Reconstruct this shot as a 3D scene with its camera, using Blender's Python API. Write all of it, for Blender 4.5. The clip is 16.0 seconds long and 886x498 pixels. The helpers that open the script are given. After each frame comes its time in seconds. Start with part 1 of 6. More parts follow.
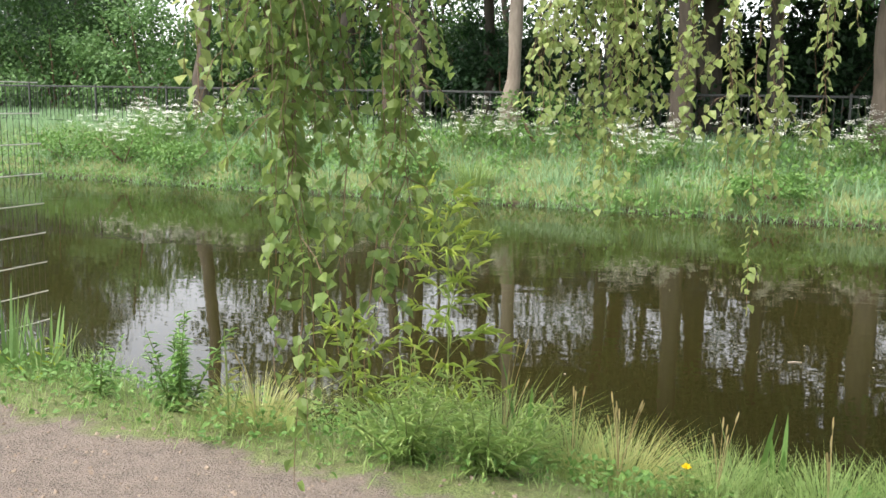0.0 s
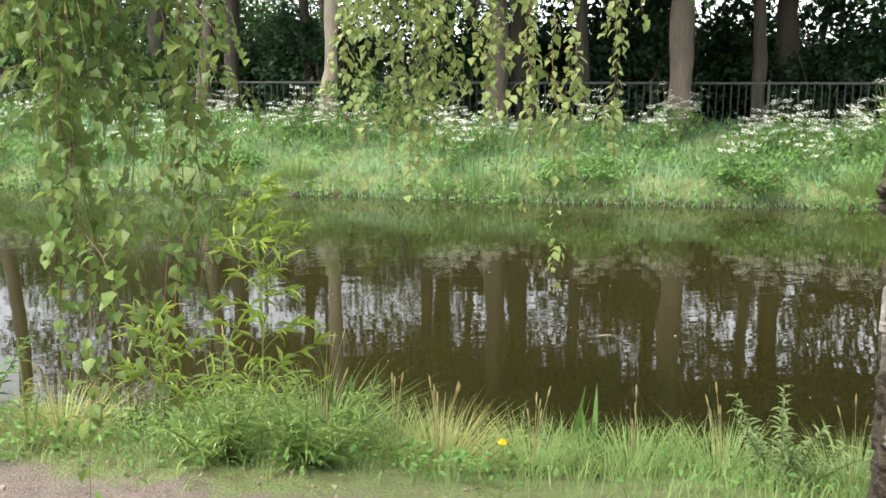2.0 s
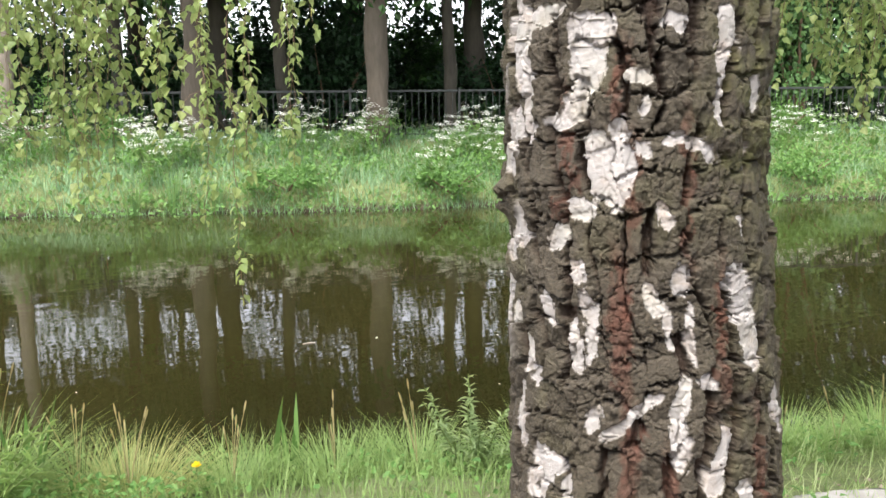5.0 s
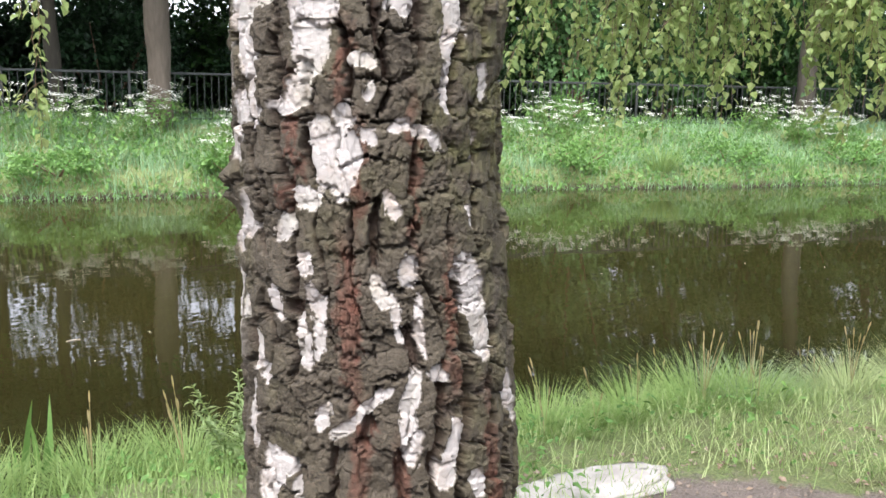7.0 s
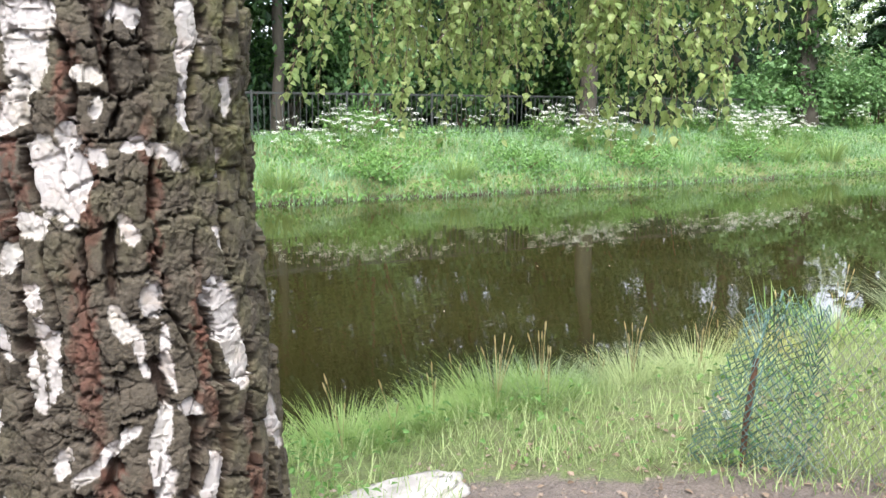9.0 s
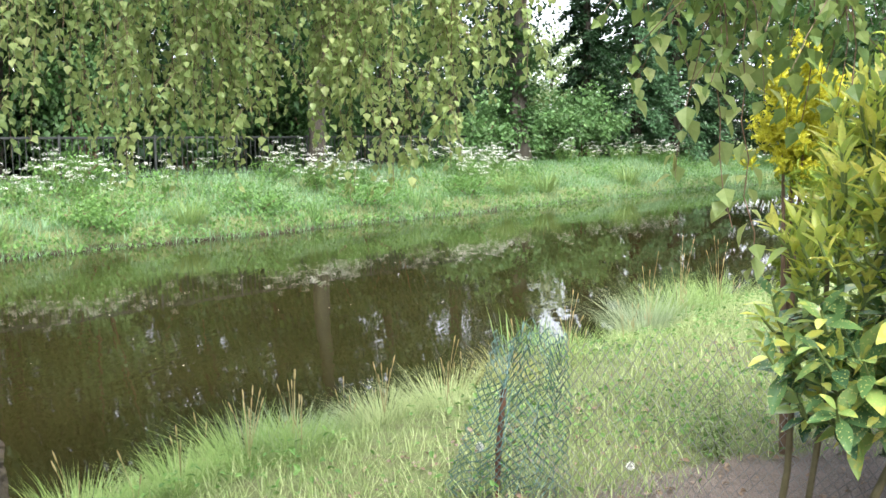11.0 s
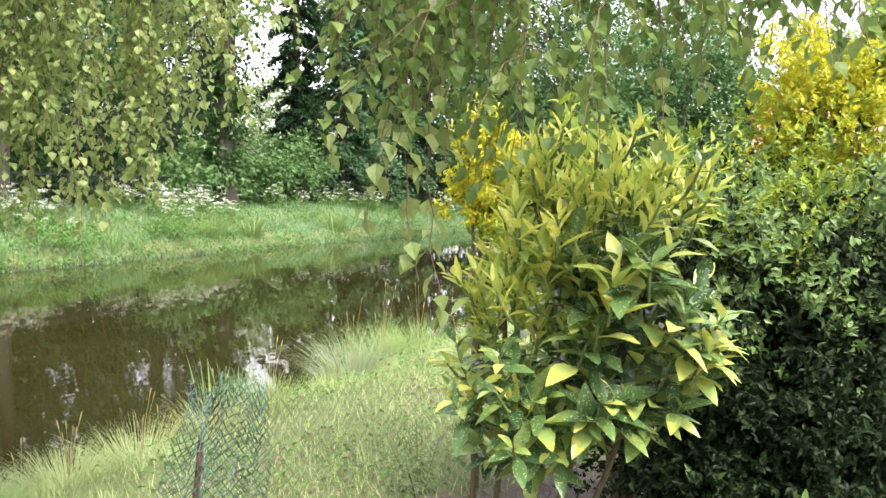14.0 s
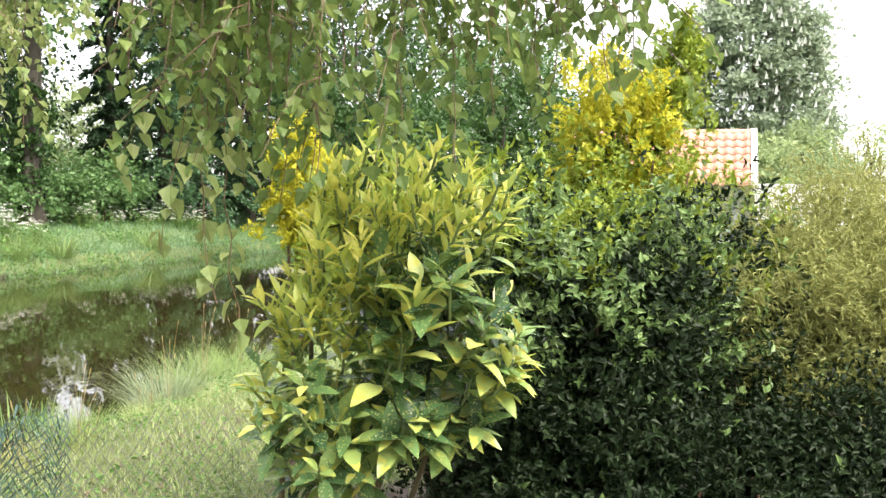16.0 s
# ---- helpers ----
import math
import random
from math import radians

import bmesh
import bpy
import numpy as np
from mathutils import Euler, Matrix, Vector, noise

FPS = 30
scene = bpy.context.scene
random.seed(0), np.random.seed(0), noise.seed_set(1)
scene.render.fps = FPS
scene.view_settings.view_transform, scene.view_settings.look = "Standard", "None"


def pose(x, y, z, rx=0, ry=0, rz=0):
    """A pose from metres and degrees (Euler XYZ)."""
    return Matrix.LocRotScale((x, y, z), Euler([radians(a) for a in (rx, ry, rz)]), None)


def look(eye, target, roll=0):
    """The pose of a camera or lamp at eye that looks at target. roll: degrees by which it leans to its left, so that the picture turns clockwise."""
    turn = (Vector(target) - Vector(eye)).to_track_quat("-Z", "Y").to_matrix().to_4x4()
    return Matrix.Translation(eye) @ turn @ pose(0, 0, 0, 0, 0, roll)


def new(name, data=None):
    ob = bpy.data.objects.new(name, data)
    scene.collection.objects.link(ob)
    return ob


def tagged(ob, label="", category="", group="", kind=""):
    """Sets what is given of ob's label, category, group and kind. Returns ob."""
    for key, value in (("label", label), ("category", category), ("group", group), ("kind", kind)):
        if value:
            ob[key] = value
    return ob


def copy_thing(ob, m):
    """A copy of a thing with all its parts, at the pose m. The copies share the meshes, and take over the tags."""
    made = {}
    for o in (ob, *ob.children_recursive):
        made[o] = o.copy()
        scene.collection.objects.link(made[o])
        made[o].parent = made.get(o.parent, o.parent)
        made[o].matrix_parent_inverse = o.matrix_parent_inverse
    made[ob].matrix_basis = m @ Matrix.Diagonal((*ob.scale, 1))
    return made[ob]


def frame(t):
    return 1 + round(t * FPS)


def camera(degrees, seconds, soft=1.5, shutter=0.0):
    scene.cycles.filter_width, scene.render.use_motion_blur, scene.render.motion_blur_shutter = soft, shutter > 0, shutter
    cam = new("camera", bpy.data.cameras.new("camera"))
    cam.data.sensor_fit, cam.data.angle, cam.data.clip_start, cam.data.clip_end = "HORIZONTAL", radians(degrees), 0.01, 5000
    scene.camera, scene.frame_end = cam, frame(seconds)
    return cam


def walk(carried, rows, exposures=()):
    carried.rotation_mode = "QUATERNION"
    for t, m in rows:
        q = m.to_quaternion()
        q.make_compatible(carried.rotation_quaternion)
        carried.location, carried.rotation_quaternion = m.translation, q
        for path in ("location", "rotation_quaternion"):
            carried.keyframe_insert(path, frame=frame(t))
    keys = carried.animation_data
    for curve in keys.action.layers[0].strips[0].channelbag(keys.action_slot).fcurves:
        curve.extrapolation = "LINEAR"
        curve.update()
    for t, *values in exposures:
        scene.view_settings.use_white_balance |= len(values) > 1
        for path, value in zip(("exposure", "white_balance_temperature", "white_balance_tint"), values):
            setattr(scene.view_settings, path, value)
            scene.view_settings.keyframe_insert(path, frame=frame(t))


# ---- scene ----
cam = camera(51.6, 16.0)
METRES, EYE, TILT, LEAN, TURN = 0.7, 1.5, -9.2, -1.0, 0.0
ROWS = [
    (0.0, 0.0, 0.0, 0.0, 0.0, 0.0, -0.0),
    (0.5, 0.029, 0.0163, -0.0054, -2.64, -0.65, 0.64),
    (1.0, 0.0472, 0.0162, -0.0095, -4.99, -0.76, 1.36),
    (1.5, 0.0824, 0.0151, -0.0157, -7.33, -0.41, 2.14),
    (2.0, 0.1099, 0.0216, -0.0188, -10.67, -0.8, 2.49),
    (2.5, 0.134, 0.0352, -0.0173, -14.19, -1.3, 2.85),
    (3.0, 0.144, 0.0354, -0.018, -17.74, -1.44, 3.0),
    (3.5, 0.1692, 0.0206, -0.0188, -20.61, -1.35, 4.1),
    (4.0, 0.2094, -0.0096, -0.0207, -23.58, -1.23, 4.79),
    (6.5, 0.4383, -0.0421, -0.0366, -36.83, -3.09, 5.96),
    (7.0, 0.4882, -0.0464, -0.0413, -41.01, -3.58, 5.69),
    (7.5, 0.5199, -0.0631, -0.0422, -44.14, -3.79, 6.4),
    (8.0, 0.5495, -0.0922, -0.0469, -46.41, -3.66, 6.45),
    (8.5, 0.5772, -0.1068, -0.0502, -48.37, -3.73, 6.93),
    (9.0, 0.6191, -0.0913, -0.0436, -53.23, -4.29, 7.55),
    (9.5, 0.6439, -0.0588, -0.0318, -57.52, -4.74, 8.0),
    (10.0, 0.6696, -0.0184, -0.0159, -62.29, -4.6, 8.91),
    (12.5, 0.7023, 0.0234, 0.0109, -79.72, -4.35, 8.43),
    (13.0, 0.7109, 0.0161, 0.0136, -83.19, -4.29, 7.91),
    (13.5, 0.7001, -0.0057, 0.0135, -85.51, -4.4, 7.7),
    (14.0, 0.6888, -0.0364, 0.0152, -88.25, -4.46, 8.02),
    (14.5, 0.6966, -0.0507, 0.0142, -90.99, -4.55, 7.98),
    (15.0, 0.7034, -0.07, 0.014, -93.49, -4.76, 7.87),
    (15.5, 0.6844, -0.0983, 0.0159, -96.36, -4.72, 8.08),
    (16.0, 0.6662, -0.1203, 0.0145, -99.09, -4.84, 7.93),
]
walk(cam, [(t, pose(0, 0, EYE, TILT, LEAN, TURN) @ pose(METRES * x, METRES * y, METRES * z, 90 + pitch, roll, yaw)) for t, x, y, z, yaw, pitch, roll in ROWS],
     exposures=((0.0, 1.8, 6650, 13), (3.5, 1.98, 6600, 11), (6.5, 2.03, 6250, 17), (9.5, 2.22, 6150, 15), (13.0, 2.22, 6600, 14), (16.0, 2.12, 6800, 17)))

# ---- light ----
SUN_AZ, SUN_EL = radians(232), radians(61)
world = bpy.data.worlds.new("world")
scene.world = world
world.use_nodes = True
wn = world.node_tree
sky = wn.nodes.new("ShaderNodeTexSky")
sky.sky_type = "NISHITA"
sky.sun_disc = False
sky.sun_elevation, sky.sun_rotation = SUN_EL, SUN_AZ
sky.air_density, sky.dust_density, sky.ozone_density = 1.0, 2.0, 1.0
haze = wn.nodes.new("ShaderNodeHueSaturation")   # thin white cloud cover
haze.inputs["Saturation"].default_value = 0.3
wn.links.new(sky.outputs[0], haze.inputs["Color"])
wn.links.new(haze.outputs[0], wn.nodes["Background"].inputs[0])
wn.nodes["Background"].inputs[1].default_value = 0.15
sun = new("sun", bpy.data.lights.new("sun", "SUN"))
sun.data.energy, sun.data.angle, sun.data.color = 1.85, radians(35), (1.0, 0.95, 0.84)
sun.matrix_world = look(Vector((math.sin(SUN_AZ) * math.cos(SUN_EL), math.cos(SUN_AZ) * math.cos(SUN_EL), math.sin(SUN_EL))) * 50, (0, 0, 0))

# ---- small tools ----
AX, NX = np.array((0.928, -0.371)), np.array((0.371, 0.928))   # along the water, across it
rng = np.random.default_rng(4)


def uv(u, n):
    return u * AX[0] + n * NX[0], u * AX[1] + n * NX[1]


def hash2(i, j, k=0):
    v = np.sin(i * 127.1 + j * 311.7 + k * 74.7) * 43758.5453
    return v - np.floor(v)


def vnoise(x, y, k=0):
    """Smooth value noise from 0 to 1 on arrays."""
    x, y = np.asarray(x, float), np.asarray(y, float)
    i, j = np.floor(x), np.floor(y)
    fx, fy = x - i, y - j
    fx, fy = fx * fx * (3 - 2 * fx), fy * fy * (3 - 2 * fy)
    a, b, c, d = hash2(i, j, k), hash2(i + 1, j, k), hash2(i, j + 1, k), hash2(i + 1, j + 1, k)
    return (a * (1 - fx) + b * fx) * (1 - fy) + (c * (1 - fx) + d * fx) * fy


def smooth(a, b, x):
    t = np.clip((x - a) / (b - a), 0, 1)
    return t * t * (3 - 2 * t)


def height(u, n):
    """The ground's height beside, in and beyond the pond."""
    u, n = np.asarray(u, float), np.asarray(n, float)
    w = 0.35 * (vnoise(u * 0.7, n * 0 + 3, 1) - 0.5) + 0.18 * (vnoise(u * 2.3, n * 0, 2) - 0.5)
    m = n + w
    z = -0.30 * smooth(3.3, 4.55, m) - 0.65 * smooth(4.5, 6.0, m) + 0.6 * smooth(13.6, 14.9, m)
    z = z + 0.45 * smooth(14.75, 15.5, m) + 0.62 * smooth(15.3, 18.8, m)
    z = z + 0.03 * (vnoise(u * 1.3, n * 1.3, 5) - 0.5) + 0.015 * (vnoise(u * 6, n * 6, 6) - 0.5)
    return z


def gz(x, y):
    return float(height(x * AX[0] + y * AX[1], x * NX[0] + y * NX[1]))


def fast_mesh(name, v, f, smooth_faces=False):
    """A mesh from arrays of places and of faces that all have as many corners."""
    me = bpy.data.meshes.new(name)
    v, f = np.asarray(v, np.float32), np.asarray(f, np.int32)
    me.vertices.add(len(v))
    me.vertices.foreach_set("co", v.ravel())
    me.loops.add(f.size)
    me.loops.foreach_set("vertex_index", f.ravel())
    me.polygons.add(len(f))
    me.polygons.foreach_set("loop_start", np.arange(len(f), dtype=np.int32) * f.shape[1])
    me.polygons.foreach_set("use_smooth", np.full(len(f), smooth_faces))
    me.update(calc_edges=True)
    return me


def part(name, data, mat, parent=None, label=""):
    """Links a bmesh or a mesh as one object under a thing or a part."""
    if isinstance(data, bmesh.types.BMesh):
        me = bpy.data.meshes.new(name)
        data.to_mesh(me)
        data.free()
    else:
        me = data
    if mat and not me.materials:
        me.materials.append(mat)
    ob = new(name, me)
    ob.parent = parent
    return tagged(ob, label)


def thing(name, x=0, y=0, z=0, label="", category="", group="", kind=""):
    ob = new(name)
    ob.location = (x, y, z)
    ob.empty_display_size = 0.1
    return tagged(ob, label, category, group, kind)


def unit(a):
    return a / np.maximum(np.linalg.norm(a, axis=1, keepdims=True), 1e-9)


def scatter(tv, tf, p, x, y, z):
    """Copies of a template (places tv, faces tf) at the places p with the scaled axes x, y, z, as arrays."""
    v = p[:, None, :] + tv[None, :, 0:1] * x[:, None, :] + tv[None, :, 1:2] * y[:, None, :] + tv[None, :, 2:3] * z[:, None, :]
    f = tf[None] + (np.arange(len(p)) * len(tv))[:, None, None]
    return v.reshape(-1, 3), f.reshape(-1, tf.shape[1])


def axes(d, up, length, width):
    """Leaf axes: across, along d, and the normal nearest to up."""
    d = unit(d)
    x = unit(np.cross(d, up))
    z = np.cross(x, d)
    return x * width[:, None], d * length[:, None], z * length[:, None]


# leaf shapes: x across, y from stalk to tip, z out of the blade
FLAT = (np.array([(0, 0, 0), (0.5, 0.45, 0.1), (0, 1, -0.05), (-0.5, 0.45, 0.1)]), np.array([(0, 1, 2, 3)]))
FOLD = (np.array([(0, 0, 0), (0.5, 0.32, 0.12), (0.3, 0.68, 0.06), (0, 1, -0.12), (-0.3, 0.68, 0.06), (-0.5, 0.32, 0.12), (0, 0.5, 0.0)]),
        np.array([(0, 1, 2, 6), (6, 2, 3, 4), (0, 6, 4, 5)]))
BLADE = (np.array([(-0.5, 0, 0), (0.5, 0, 0), (-0.42, 0.4, 0.05), (0.42, 0.4, 0.05), (-0.25, 0.75, 0.22), (0.25, 0.75, 0.22), (0, 1, 0.5), (0.02, 1, 0.5)]),
         np.array([(0, 1, 3, 2), (2, 3, 5, 4), (4, 5, 7, 6)]))


def join(*pairs):
    vs, fs, k = [], [], 0
    for v, f in pairs:
        vs.append(v)
        fs.append(f + k)
        k += len(v)
    return np.concatenate(vs), np.concatenate(fs)


def tube(points, radii, sides=8):
    """A tapering tube along points, as arrays of quads."""
    p, r = np.asarray(points, float), np.asarray(radii, float)
    d = np.gradient(p, axis=0)
    d = unit(d)
    ref = np.array((0.0, 0.0, 1.0)) if abs(d[0, 2]) < 0.9 else np.array((1.0, 0.0, 0.0))
    x = unit(np.cross(d, ref))
    y = np.cross(d, x)
    a = np.linspace(0, 2 * np.pi, sides, endpoint=False)
    v = p[:, None] + r[:, None, None] * (np.cos(a)[None, :, None] * x[:, None] + np.sin(a)[None, :, None] * y[:, None])
    k = np.arange(len(p) - 1)[:, None] * sides
    i = np.arange(sides)[None]
    j = (i + 1) % sides
    f = np.stack((k + i, k + j, k + j + sides, k + i + sides), -1).reshape(-1, 4)
    return v.reshape(-1, 3), f


def box(bm, x0, y0, z0, x1, y1, z1):
    m = Matrix.Translation(((x0 + x1) / 2, (y0 + y1) / 2, (z0 + z1) / 2)) @ Matrix.Diagonal((x1 - x0, y1 - y0, z1 - z0, 1))
    return bmesh.ops.create_cube(bm, size=1, matrix=m)


def rounded(bm, w):
    bmesh.ops.bevel(bm, geom=bm.edges[:], offset=w, segments=1, affect="EDGES")
    return bm


# ---- materials ----
def material(name, rough=0.6, metal=0.0):
    m = bpy.data.materials.new(name)
    m.use_nodes = True
    b = m.node_tree.nodes["Principled BSDF"]
    b.inputs["Roughness"].default_value = rough
    b.inputs["Metallic"].default_value = metal
    return m, m.node_tree, b


def node(nt, kind, **values):
    nd = nt.nodes.new("ShaderNode" + kind)
    for key, value in values.items():
        nd.inputs[key.replace("_", " ")].default_value = value
    return nd


def mix(nt, fac, a, b, mode="MIX"):
    nd = nt.nodes.new("ShaderNodeMix")
    nd.data_type, nd.blend_type = "RGBA", mode
    for sock, value in ((nd.inputs[0], fac), (nd.inputs[6], a), (nd.inputs[7], b)):
        if isinstance(value, bpy.types.NodeSocket):
            nt.links.new(value, sock)
        elif isinstance(value, tuple):
            sock.default_value = (*value[:3], 1)
        else:
            sock.default_value = value
    return nd.outputs[2]


def math_node(nt, op, a, b=0.0):
    nd = nt.nodes.new("ShaderNodeMath")
    nd.operation = op
    for sock, value in zip(nd.inputs, (a, b)):
        if isinstance(value, bpy.types.NodeSocket):
            nt.links.new(value, sock)
        else:
            sock.default_value = value
    return nd.outputs[0]


def ramp(nt, fac, stops):
    nd = nt.nodes.new("ShaderNodeValToRGB")
    while len(nd.color_ramp.elements) < len(stops):
        nd.color_ramp.elements.new(0.5)
    for el, (at, c) in zip(nd.color_ramp.elements, stops):
        el.position = at
        el.color = (*c, 1) if isinstance(c, tuple) else (c, c, c, 1)
    nt.links.new(fac, nd.inputs[0])
    return nd.outputs[0]


def place(nt):
    return nt.nodes.new("ShaderNodeNewGeometry").outputs["Position"]


def noise_tex(nt, scale, detail=4, vec=None, rough=0.55):
    nd = node(nt, "TexNoise", Scale=scale, Detail=detail, Roughness=rough)
    nt.links.new(vec if vec else place(nt), nd.inputs["Vector"])
    return nd.outputs[0]


def bump(nt, b, h, strength, dist=0.01):
    nd = node(nt, "Bump", Strength=strength, Distance=dist)
    nt.links.new(h, nd.inputs["Height"])
    nt.links.new(nd.outputs[0], b.inputs["Normal"])


def leaf_random(nt):
    """A number of its own for each leaf, joined in a crown or an object by itself."""
    isl = nt.nodes.new("ShaderNodeNewGeometry").outputs["Random Per Island"]
    ob = nt.nodes.new("ShaderNodeObjectInfo").outputs["Random"]
    return math_node(nt, "FRACT", math_node(nt, "ADD", isl, ob))


def leaf_material(name, dark, mid, light, rough=0.45, through_light=0.35, clump=0.8, gloss=0.35):
    m, nt, b = material(name, rough)
    r = leaf_random(nt)
    c = ramp(nt, r, [(0.0, dark), (0.5, mid), (1.0, light)])
    big = noise_tex(nt, clump, 3)
    c = mix(nt, ramp(nt, big, [(0.35, 0.0), (0.7, 0.5)]), c, mid)
    vein = noise_tex(nt, 60, 2)
    c = mix(nt, 0.25, c, ramp(nt, vein, [(0.3, dark), (0.7, light)]))
    nt.links.new(c, b.inputs["Base Color"])
    b.inputs["Specular IOR Level"].default_value = gloss
    tr = nt.nodes.new("ShaderNodeBsdfTranslucent")
    nt.links.new(mix(nt, 0.5, c, light), tr.inputs[0])
    ms = nt.nodes.new("ShaderNodeMixShader")
    ms.inputs[0].default_value = through_light
    nt.links.new(b.outputs[0], ms.inputs[1])
    nt.links.new(tr.outputs[0], ms.inputs[2])
    nt.links.new(ms.outputs[0], nt.nodes["Material Output"].inputs[0])
    return m


def plain_material(name, a, b_, scale=8.0, rough=0.7, metal=0.0, relief=0.2, dist=0.01, stretch=(1, 1, 1)):
    m, nt, b = material(name, rough, metal)
    mp = nt.nodes.new("ShaderNodeMapping")
    mp.inputs["Scale"].default_value = stretch
    tc = nt.nodes.new("ShaderNodeTexCoord")
    nt.links.new(tc.outputs["Object"], mp.inputs[0])
    fine = noise_tex(nt, scale * 6, 6, mp.outputs[0])
    wide = noise_tex(nt, scale, 3, mp.outputs[0])
    c = mix(nt, ramp(nt, wide, [(0.3, 0.0), (0.7, 1.0)]), a, b_)
    c = mix(nt, 0.35, c, ramp(nt, fine, [(0.3, a), (0.7, b_)]))
    nt.links.new(c, b.inputs["Base Color"])
    bump(nt, b, fine, relief, dist)
    return m


LEAF_WOOD = leaf_material("wood_foliage", (0.018, 0.05, 0.014), (0.035, 0.09, 0.022), (0.07, 0.15, 0.035), clump=0.3)
LEAF_BUSH = leaf_material("bush_foliage", (0.045, 0.11, 0.035), (0.09, 0.19, 0.06), (0.16, 0.28, 0.09), clump=0.5)
# darkest greens; in the wood they put its inner shade into the leaves
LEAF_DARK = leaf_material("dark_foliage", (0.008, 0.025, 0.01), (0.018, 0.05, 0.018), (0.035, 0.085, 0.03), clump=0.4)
LEAF_BIRCH = leaf_material("birch_leaf", (0.07, 0.145, 0.042), (0.14, 0.245, 0.068), (0.28, 0.365, 0.105), 0.4, 0.55)
LEAF_BIRCH_YELLOW = leaf_material("birch_leaf_yellowish", (0.13, 0.22, 0.06), (0.25, 0.35, 0.11), (0.43, 0.48, 0.19), 0.4, 0.5)
# near-black green: the hedge's shade is put into the leaf colour
LEAF_BOX_SHADED = leaf_material("shaded_box_leaf", (0.003, 0.009, 0.003), (0.007, 0.018, 0.005), (0.028, 0.052, 0.018), 0.5, 0.08, 2.0, 0.16)
# young pale shoots, lightened to carry glints and sunlit tops
LEAF_BOX_LIT_TIP = leaf_material("lit_box_shoot_leaf", (0.05, 0.10, 0.03), (0.11, 0.20, 0.055), (0.23, 0.34, 0.12), 0.4, 0.25, 2.0, 0.35)
LEAF_GOLD = leaf_material("golden_leaf", (0.26, 0.31, 0.02), (0.50, 0.50, 0.035), (0.68, 0.63, 0.07), 0.45, 0.35)
LEAF_LIME = leaf_material("lime_leaf", (0.10, 0.19, 0.025), (0.20, 0.30, 0.04), (0.36, 0.42, 0.05), 0.45, 0.35)
LEAF_OLIVE = leaf_material("olive_leaf", (0.10, 0.13, 0.038), (0.22, 0.26, 0.078), (0.46, 0.47, 0.17), 0.5, 0.35)
LEAF_PALE = leaf_material("pale_leaf", (0.16, 0.24, 0.10), (0.24, 0.33, 0.14), (0.34, 0.42, 0.20), 0.5, 0.4)
# pale, low-contrast greens: distant haze is mixed into the leaf colour
LEAF_CHESTNUT = leaf_material("hazed_chestnut_leaf", (0.14, 0.20, 0.12), (0.21, 0.28, 0.17), (0.30, 0.38, 0.25), 0.5, 0.4)
LEAF_BAMBOO = leaf_material("narrow_leaf", (0.12, 0.22, 0.04), (0.22, 0.33, 0.06), (0.36, 0.43, 0.09), 0.45, 0.4)
GRASS = leaf_material("grass", (0.08, 0.16, 0.038), (0.18, 0.295, 0.08), (0.34, 0.44, 0.165), 0.5, 0.4, 0.7)
GRASS_FAR = leaf_material("meadow_grass", (0.085, 0.185, 0.08), (0.17, 0.31, 0.15), (0.29, 0.43, 0.24), 0.5, 0.35, 0.4)
GRASS_YELLOW = leaf_material("yellowish_grass", (0.17, 0.21, 0.055), (0.29, 0.33, 0.10), (0.44, 0.43, 0.19), 0.5, 0.4)
HERB = leaf_material("herb_leaf", (0.05, 0.13, 0.03), (0.10, 0.22, 0.05), (0.18, 0.31, 0.08), 0.5, 0.35)
REED = leaf_material("reed_leaf", (0.07, 0.16, 0.05), (0.14, 0.26, 0.08), (0.24, 0.36, 0.12), 0.45, 0.3)
SEED = leaf_material("seed_head", (0.20, 0.17, 0.07), (0.32, 0.27, 0.13), (0.42, 0.36, 0.2), 0.7, 0.2)
WHITE = leaf_material("white_flower", (0.70, 0.74, 0.66), (0.80, 0.82, 0.76), (0.88, 0.88, 0.84), 0.7, 0.25)
YELLOW = plain_material("yellow_flower", (0.8, 0.6, 0.01), (0.85, 0.68, 0.03), 60)
STEM = plain_material("green_stem", (0.10, 0.17, 0.04), (0.17, 0.22, 0.07), 20)
TWIG = plain_material("brown_twig", (0.10, 0.06, 0.035), (0.18, 0.12, 0.07), 30)
MID_BARK = plain_material("mid_brown_bark", (0.055, 0.044, 0.031), (0.125, 0.102, 0.075), 3, 0.85, 0, 0.7, 0.03, (1, 1, 0.25))
WOOD_BARK = plain_material("grey_bark", (0.045, 0.036, 0.025), (0.105, 0.085, 0.063), 3, 0.85, 0, 0.8, 0.03, (1, 1, 0.25))
PALE_BARK = plain_material("pale_bark", (0.14, 0.115, 0.085), (0.33, 0.28, 0.22), 3, 0.8, 0, 0.7, 0.02, (1, 1, 0.3))
DARK_BARK = plain_material("dark_bark", (0.035, 0.03, 0.022), (0.08, 0.07, 0.05), 3, 0.9, 0, 0.8, 0.03, (1, 1, 0.25))
IRON = plain_material("dark_painted_iron", (0.02, 0.024, 0.022), (0.045, 0.048, 0.044), 4, 0.5, 0.2)
GALVANISED = plain_material("galvanised_wire", (0.42, 0.42, 0.38), (0.58, 0.58, 0.52), 10, 0.5, 0.4)
GREEN_WIRE = plain_material("green_coated_wire", (0.03, 0.085, 0.075), (0.06, 0.13, 0.115), 10, 0.45, 0.1)
